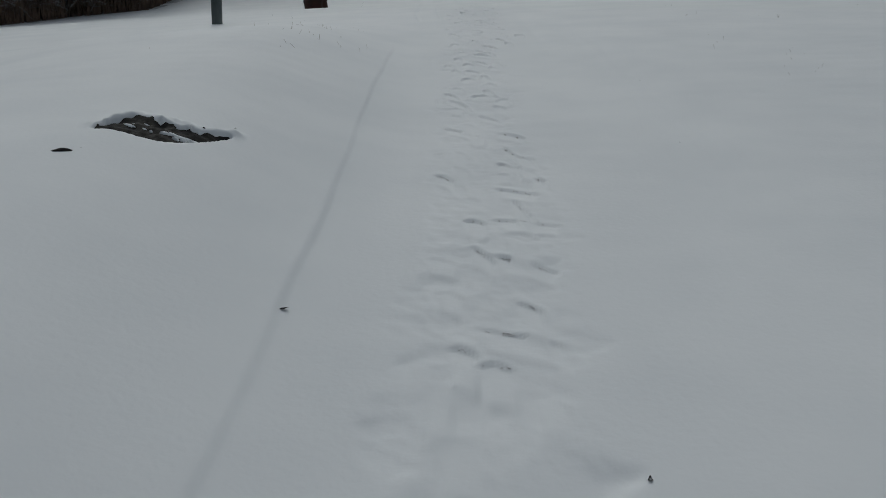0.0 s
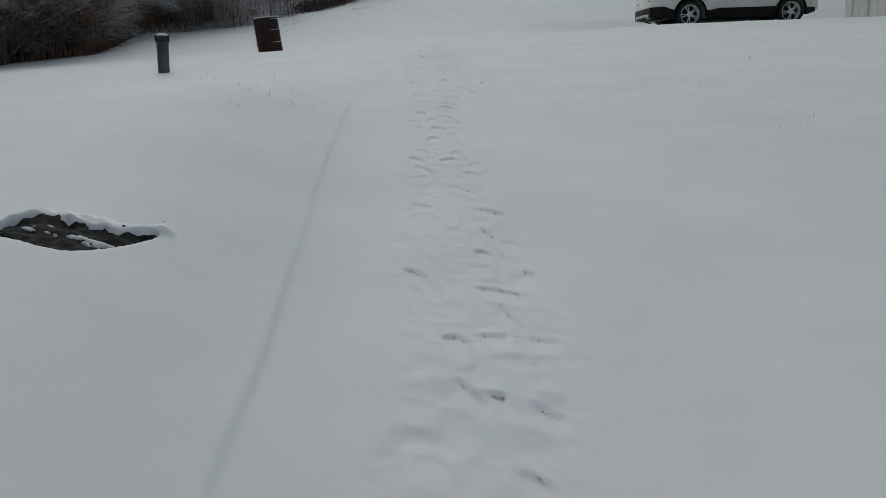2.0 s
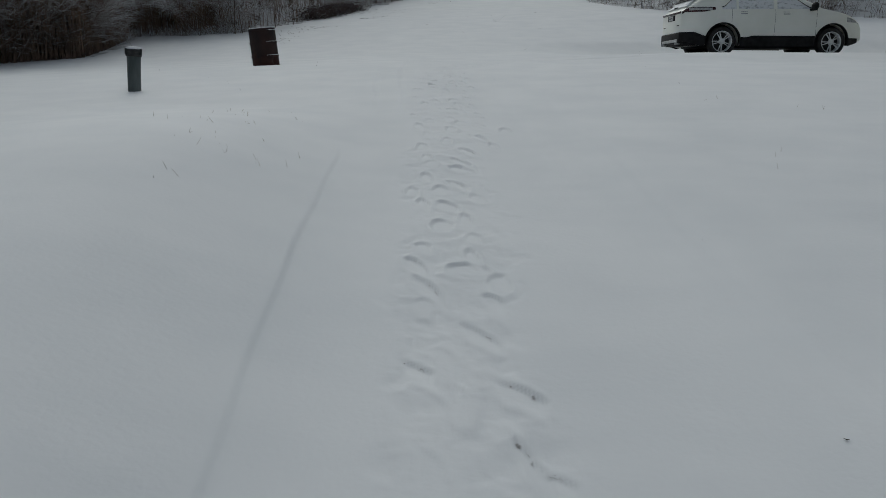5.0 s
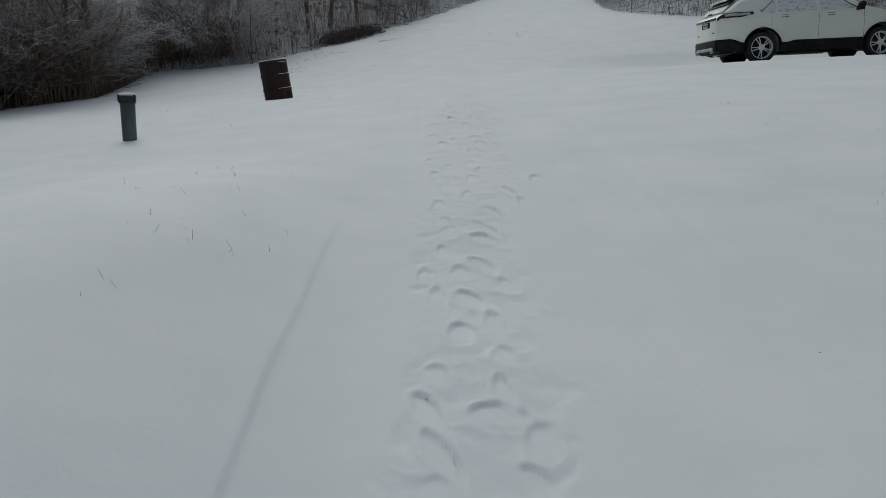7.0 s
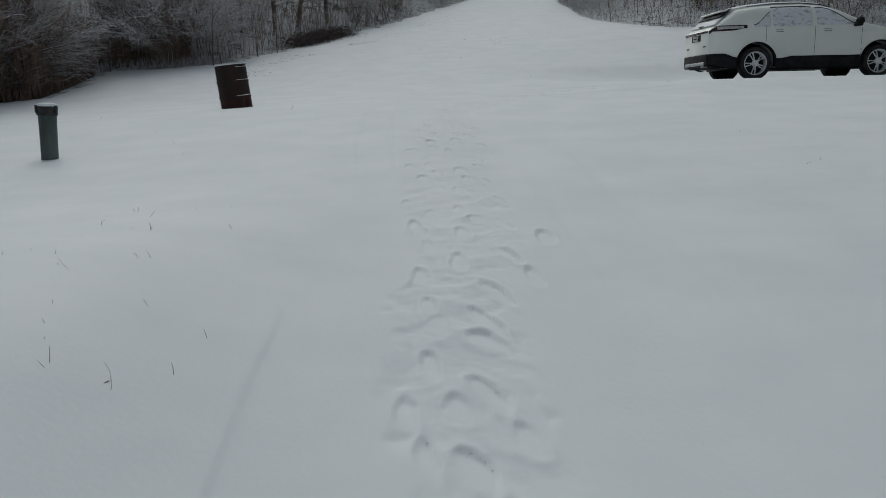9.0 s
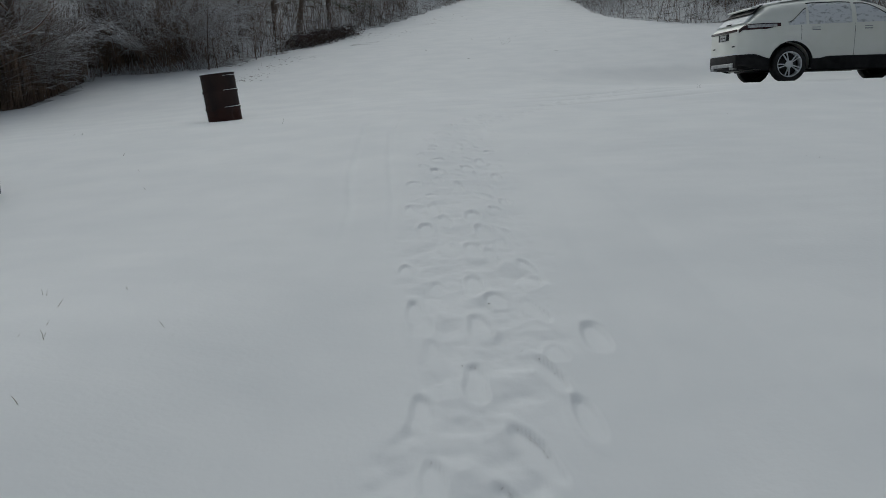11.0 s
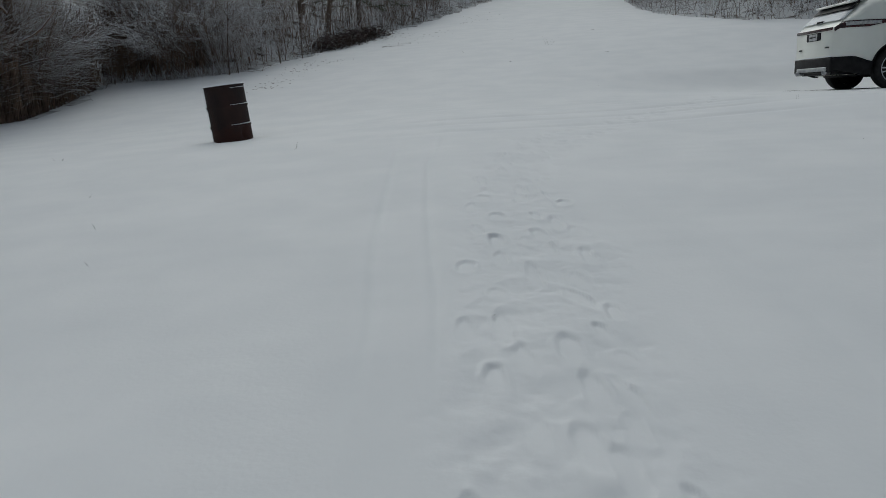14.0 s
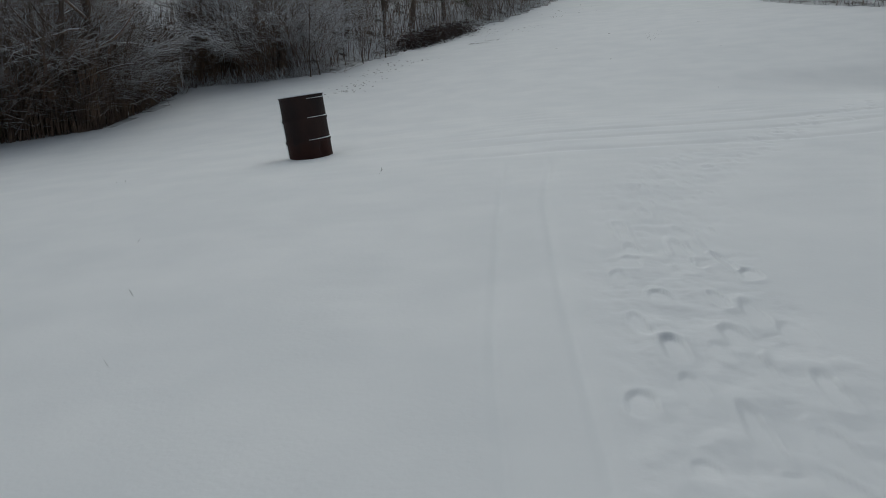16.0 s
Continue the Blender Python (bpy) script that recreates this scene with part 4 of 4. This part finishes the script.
EDGE_LENGTH = sum(math.hypot(b[0] - a[0], b[1] - a[1]) for a, b in zip(EDGE, EDGE[1:]))


def plant(protos, count, near, far, small, large, s0=0.0, s1=EDGE_LENGTH):
    for _ in range(count):
        s = rnd.uniform(s0, s1)
        hit = along(s)
        if hit is None:
            continue
        x, y, nx, ny = hit
        d = near + (far - near) * rnd.random() ** 1.4
        x, y = x + nx * d, y + ny * d
        t = rnd.choice(protos)
        k = rnd.uniform(small, large)
        m = pose(x, y, land_at(x, y), rnd.gauss(0, 3), rnd.gauss(0, 3), rnd.uniform(0, 360)) @ Matrix.Diagonal((k, k, k, 1))
        if t.name not in used:
            used.add(t.name)
            t.matrix_world = m
        else:
            c = copy_thing(t, m)
            c.matrix_world = m


for i in range(23):
    # most stand on the corner that the woods push into the field, a few in the bay behind it
    if i < 15:
        x, y, turn, k = rnd.uniform(-14.4, -11.4), rnd.uniform(26.2, 28.6), rnd.uniform(-70, 0), rnd.uniform(.75, 1.0)
    else:
        x, y, turn, k = rnd.uniform(-10.6, -7.2), rnd.uniform(32.6, 36), rnd.uniform(-90, 200), rnd.uniform(.8, 1.2)
    m = pose(x, y, land_at(x, y), 0, 0, turn) @ Matrix.Diagonal((k, k, k, 1))
    if i < 3:
        ARCHING[i].matrix_world = m
    else:
        copy_thing(ARCHING[i % 3], m).matrix_world = m
plant(SHRUBS, 46, 1.4, 4.0, .8, 1.35, 0, 28)
plant(SHRUBS[:1] + SHRUBS[2:], 22, .8, 2.6, 1.1, 1.7, 8, 24)
plant(SHRUBS, 60, .4, 5.0, .6, 1.1, 28, EDGE_LENGTH)
plant(TREES, 48, .7, 4, .8, 1.15, 0, 26)
plant(TREES, 40, 1.5, 6, .7, 1.15, 29, EDGE_LENGTH)
plant(TREES, 52, 4, 16, .9, 1.5, 0, 25)
plant(TREES, 60, 6, 20, .9, 1.5, 27, EDGE_LENGTH)
for seed, x, y, tall in ((301, -6.75, 32.5, 2.9), (302, -6.45, 32.7, 1.7), (303, -5.5, 34.6, 1.8), (304, -5.0, 35.6, 1.5)):
    sapling = make_tree(seed, tall, .022, 14, 1.5, .08, 7, .0)
    sapling.matrix_world = pose(x, y, land_at(x, y), 3, 5, seed * 40)
    tagged(sapling, "small forked bare sapling at the edge of the field", "tree", "edge saplings")

for seed, x, y, tall, girth in ((311, -5.1, 42.6, 8.5, .12), (312, -6.4, 44.0, 7.5, .09)):
    bole = make_tree(seed, tall, girth, 16, 2.4, .22, 6, .0)
    bole.matrix_world = pose(x, y, land_at(x, y), 1, -2, seed * 40)
    tagged(bole, "stout dark-trunked bare tree above the leaf litter", "tree", "boles on the slope")


def brush(name, count, s0, s1, near, far, tall, thick, lean, mat, label):
    """Thin upright stems standing close along the edge of the woods."""
    r = random.Random(hash_of(name))
    tb = Tubes(3)
    for _ in range(count):
        hit = along(r.uniform(s0, s1))
        if hit is None:
            continue
        x, y, nx, ny = hit
        d = near + (far - near) * r.random() ** 1.5
        x, y = x + nx * d, y + ny * d
        h = tall * r.uniform(.35, 1.1)
        pts = bend(r, Vector((x, y, land_at(x, y) - .05)), Vector((r.gauss(0, lean), r.gauss(0, lean), 1)), 3, h, lean * .6, .0)
        w = thick * r.uniform(.6, 1.4)
        tb.add(pts, [w, w * .8, w * .6, w * .3])
        for _ in range(2):
            q = pts[r.randint(1, 2)]
            tb.add(bend(r, q, Vector((r.gauss(0, 1), r.gauss(0, 1), r.uniform(0, 1))), 2, h * .35, .2, 0), [w * .5, w * .4, w * .2])
    return tagged(tb.object(name, mat), label, "undergrowth", kind="stuff")


def hash_of(s):
    return sum((i + 1) * ord(c) for i, c in enumerate(s))


brush("corner_thicket", 1700, 21, 28, .2, 6, 2.4, .014, .09, BRUSH, "crowded brown stems in a corner of the woods")
brush("tall_undergrowth", 7200, 0, 26, .0, 3.5, 2.3, .013, .08, BRUSH, "dense brown upright stems at the edge of the woods")
brush("deep_undergrowth", 3700, 0, 25.5, 3, 16, 4.8, .021, .07, BRUSH, "dark crowded stems deep in the woods")
brush("low_brush", 900, 24.3, 29.5, -.2, .8, .42, .010, .60, SNOWY_BRUSH, "low clumps of snow-laden brush beside the field")
brush("hill_stems", 950, 25, 50, .3, 9, 1.9, .012, .12, BRUSH, "thin upright stems on the wooded slope")
brush("hill_undergrowth", 3400, 28, 84, .1, 6, .9, .009, .62, SNOWY_BRUSH, "snowy low brush along the top of the field")
brush("far_undergrowth", 2600, 82, EDGE_LENGTH, .0, 6, 1.3, .011, .26, SNOWY_BRUSH, "snowy tangled brush along the far side of the field")
brush("far_stems", 1000, 50, EDGE_LENGTH, 2, 16, 4.5, .020, .08, BRUSH, "grey stems standing behind the far brush")


def leaf_stuff(name, places, mat, label, size=(.03, .08)):
    """Flat curled leaves lying about the places given (x, y, spread, count, height)."""
    r = random.Random(hash_of(name))
    v, f = [], []
    for x0, y0, sx, sy, count, high in places:
        for _ in range(count):
            x, y = r.gauss(x0, sx), r.gauss(y0, sy)
            z = land_at(x, y) + .006 + high * r.random() ** 2
            a, w, tilt = r.uniform(0, 6.28), r.uniform(*size), r.gauss(0, .35 if high < .05 else .7)
            c, s = math.cos(a), math.sin(a)
            k = len(v)
            for du, dv, up in ((-1, 0, .1), (0, -.5, 0), (1, 0, .25), (0, .5, .05)):
                v.append((x + w * (du * c - dv * s), y + w * (du * s + dv * c), z + w * (up + abs(du * tilt) * .5 + .02)))
            f.append((k, k + 1, k + 2, k + 3))
    return tagged(mesh_object(name, v, f, mat, smooth=False), label, "leaves", kind="stuff")


leaf_stuff("leaf_bank", [(-4.6 + .34 * i, 38.2 + 1.05 * i, .45, .5, 1300, .45) for i in range(5)], LEAVES, "dark brown dead leaves and stalks heaped at the wood's edge", (.03, .08))
leaf_stuff("scattered_leaves", [(-4.8, 28.4, .35, .25, 26, .02), (-4.6, 29.6, .3, .5, 34, .02), (-4.5, 31.6, .3, .5, 40, .02), (-4.0, 33.4, .4, .5, 40, .03), (-2.0, 37.0, .28, .10, 34, .03), (-1.5, 37.7, .25, .12, 30, .03), (-.6, 41, .5, .8, 24, .02), (.9, 45.4, .3, .15, 18, .02), (1.6, 47.5, .6, 1, 22, .02), (-1.8, 40.5, .5, 1.2, 40, .03)], LEAVES, "brown leaves strewn over the snow by the woods", (.016, .042))


def print_litter():
    """Grass and soil laid bare where boots have scraped the uphill edge of a print."""
    r = random.Random(77)
    v, f = [], []
    for px, py, w, a in LOW_PRINTS + MID_PRINTS:
        c, sn = math.cos(radians(a)), math.sin(radians(a))
        for _ in range(int((1500 if py < 5.4 else 500) * w)):
            u = r.uniform(-.9, .9)
            if noise.noise((u * 5, py * 9, 1)) < .04:
                continue
            lu, lv = w / 2 * u, .10 * w * u * u + .005 + abs(r.gauss(0, .005))
            x, y = px + lu * c + lv * sn, py + lu * sn - lv * c
            z = land_at(x, y) - .020 + r.uniform(-.002, .014)
            k0, t = r.uniform(.0015, .0040), r.uniform(0, 6.28)
            k = len(v)
            for q in range(3):
                v.append((x + k0 * math.cos(t + 2.1 * q), y + .5 * k0 * math.sin(t + 2.1 * q), z + k0 * r.uniform(0, 1)))
            f.append((k, k + 1, k + 2))
    return tagged(mesh_object("print_litter", v, f, SOIL, smooth=False), "specks of soil and dead grass scraped bare in foot prints", "litter", kind="stuff")


print_litter()


# ---- a conifer among the bare trees ----
def build_pine(x, y, height, seed):
    r = random.Random(seed)
    t = new("conifer")
    tb = Tubes(7)
    tb.add([Vector((0, 0, -.2)), Vector((.02, 0, height * .5)), Vector((0, .03, height))], [.11, .07, .01])
    tb.object("trunk", BARK, t)
    v, f, limbs = [], [], Tubes(4)
    for i in range(70):
        u = .10 + .88 * i / 70
        a = i * 2.4 + r.uniform(-.3, .3)
        ln = (1 - u) * height * .30 + .25
        p = bend(r, Vector((0, 0, u * height)), Vector((math.cos(a), math.sin(a), .12)), 6, ln, .05, -.05)
        limbs.add(p, [.018 * (1 - u) + .006 - .001 * j for j in range(7)])
        for _ in range(int(70 + 60 * (1 - u))):
            j = r.randint(1, 5)
            q = p[j].lerp(p[j + 1], r.random())
            d = Vector((r.gauss(0, 1), r.gauss(0, 1), r.gauss(-.1, .6))).normalized() + (p[j + 1] - p[j]).normalized() * .6
            d = d.normalized() * r.uniform(.10, .22)
            w = d.cross(Vector((r.gauss(0, 1), r.gauss(0, 1), r.gauss(0, 1)))).normalized() * .012
            k = len(v)
            v += [q - w, q + w, q + d]
            f.append((k, k + 1, k + 2))
    limbs.object("boughs", BARK, t)
    mesh_object("needles", v, f, NEEDLE, t, "dull green needles with snow", smooth=False)
    t.matrix_world = pose(x, y, land_at(x, y), 2, -2, 40)
    return tagged(t, "dull green conifer among bare trees", "tree")


build_pine(-3.95, 45.0, 8.0, 1)
build_pine(-3.4, 52.5, 7.0, 2)
build_pine(14.5, 41.0, 8.5, 3)


# ---- dead stalks standing in the snow ----
def build_weed(x, y, blades, tall, spread, seed, mat=STALK):
    r = random.Random(seed)
    w = new("weed")
    for _ in range(blades):
        px, py = x + r.gauss(0, spread), y + r.gauss(0, spread)
        h = tall * r.uniform(.35, .85)
        pts = bend(r, Vector((px - x, py - y, land_at(px, py) - land_at(x, y) - .02)), Vector((r.gauss(0, .4), r.gauss(0, .3), 1)), 3, h, .14, -.05)
        tb = Tubes(4)
        k = r.uniform(.0008, .0013)
        tb.add(pts, [k, k, k * .8, k * .4])
        if r.random() < .3:
            tb.add(bend(r, pts[1], Vector((r.gauss(0, 1), r.gauss(0, 1), .5)), 2, h * .4, .1, 0), [k * .7, k * .6, k * .3])
        tb.object("stalk", mat, w)
    w.matrix_world = pose(x, y, land_at(x, y))
    return tagged(w, "thin dead weed stalks poking through the snow", "weed", "dead weeds")


WEEDS = [(-1.63, 4.64, 1, .09), (-1.20, 6.71, 2, .12), (-1.18, 7.56, 4, .09), (2.91, 8.25, 5, .14), (3.09, 7.24, 6, .10), (2.81, 6.53, 4, .10), (2.96, 5.84, 6, .05), (4.38, 10.37, 3, .16), (6.0, 11.8, 2, .16), (3.39, 7.28, 3, .05),
    (-1.32, 6.63, 1, .08), (-2.18, 6.42, 2, .08), (-1.16, 7.57, 7, .09), (-1.08, 7.95, 4, .11), (-1.34, 8.71, 3, .10), (-1.52, 8.55, 3, .13), (-1.29, 9.5, 3, .09), (-1.52, 9.45, 4, .10), (-1.14, 7.34, 4, .05), (3.48, 11.06, 2, .18), (3.76, 12.82, 3, .12),
    (-2.31, 13.18, 1, .10), (-3.47, 15.6, 1, .11), (-1.36, 10.32, 2, .10), (-2.64, 14.28, 1, .08), (-1.83, 17.79, 2, .20), (-5.35, 18.59, 2, .10), (1.17, 13.96, 1, .04), (4.25, 16.23, 1, .12), (3.15, 32.98, 5, .55), (4.98, 19.75, 2, .16), (-1.9, 8.9, 4, .09), (-1.75, 9.9, 3, .10)]
for i, (x, y, n, h) in enumerate(WEEDS):
    build_weed(x, y, n, h * (.6 if x > 2 and y < 20 else 1), .03 + .035 * n, 300 + i, STRAW if n > 1 and y < 12 else STALK)


def build_leaf(x, y, size, turn):
    bm = bmesh.new()
    n = 12
    ring = []
    for i in range(n):
        a = 2 * math.pi * i / n
        rr = size * (1 + .35 * math.sin(3 * a + turn))
        ring.append(bm.verts.new((rr * math.cos(a), .5 * rr * math.sin(a), .006 + .14 * size * math.cos(a) ** 2)))
    mid = bm.verts.new((0, 0, .006))
    for i in range(n):
        bm.faces.new((ring[i], ring[(i + 1) % n], mid))
    bmesh.ops.solidify(bm, geom=list(bm.faces), thickness=.003)
    ob = part("dead_leaf", bm, LEAVES)
    ob.matrix_world = pose(x, y, land_at(x, y) - .004, 0, 0, turn * 57)
    return tagged(ob, "curled dark dead leaf lying on the snow", "leaf", "fallen leaves")


for i, (x, y, k) in enumerate(((-.55, 2.56, .030), (.51, 1.74, .018), (1.41, 4.63, .014), (-.99, 7.5, .018), (.47, 9.95, .016), (.21, 11.96, .018), (-1.13, 4.23, .020), (-1.58, 3.40, .012), (2.2, 3.0, .012), (1.6, 6.4, .012), (3.3, 25.0, .04), (1.8, 30.0, .05), (4.6, 30.6, .05), (2.4, 36.0, .06), (5.4, 37, .06), (.6, 33.2, .05))):
    build_leaf(x, y, k * (.62 if y < 20 else 1), i * 1.3)
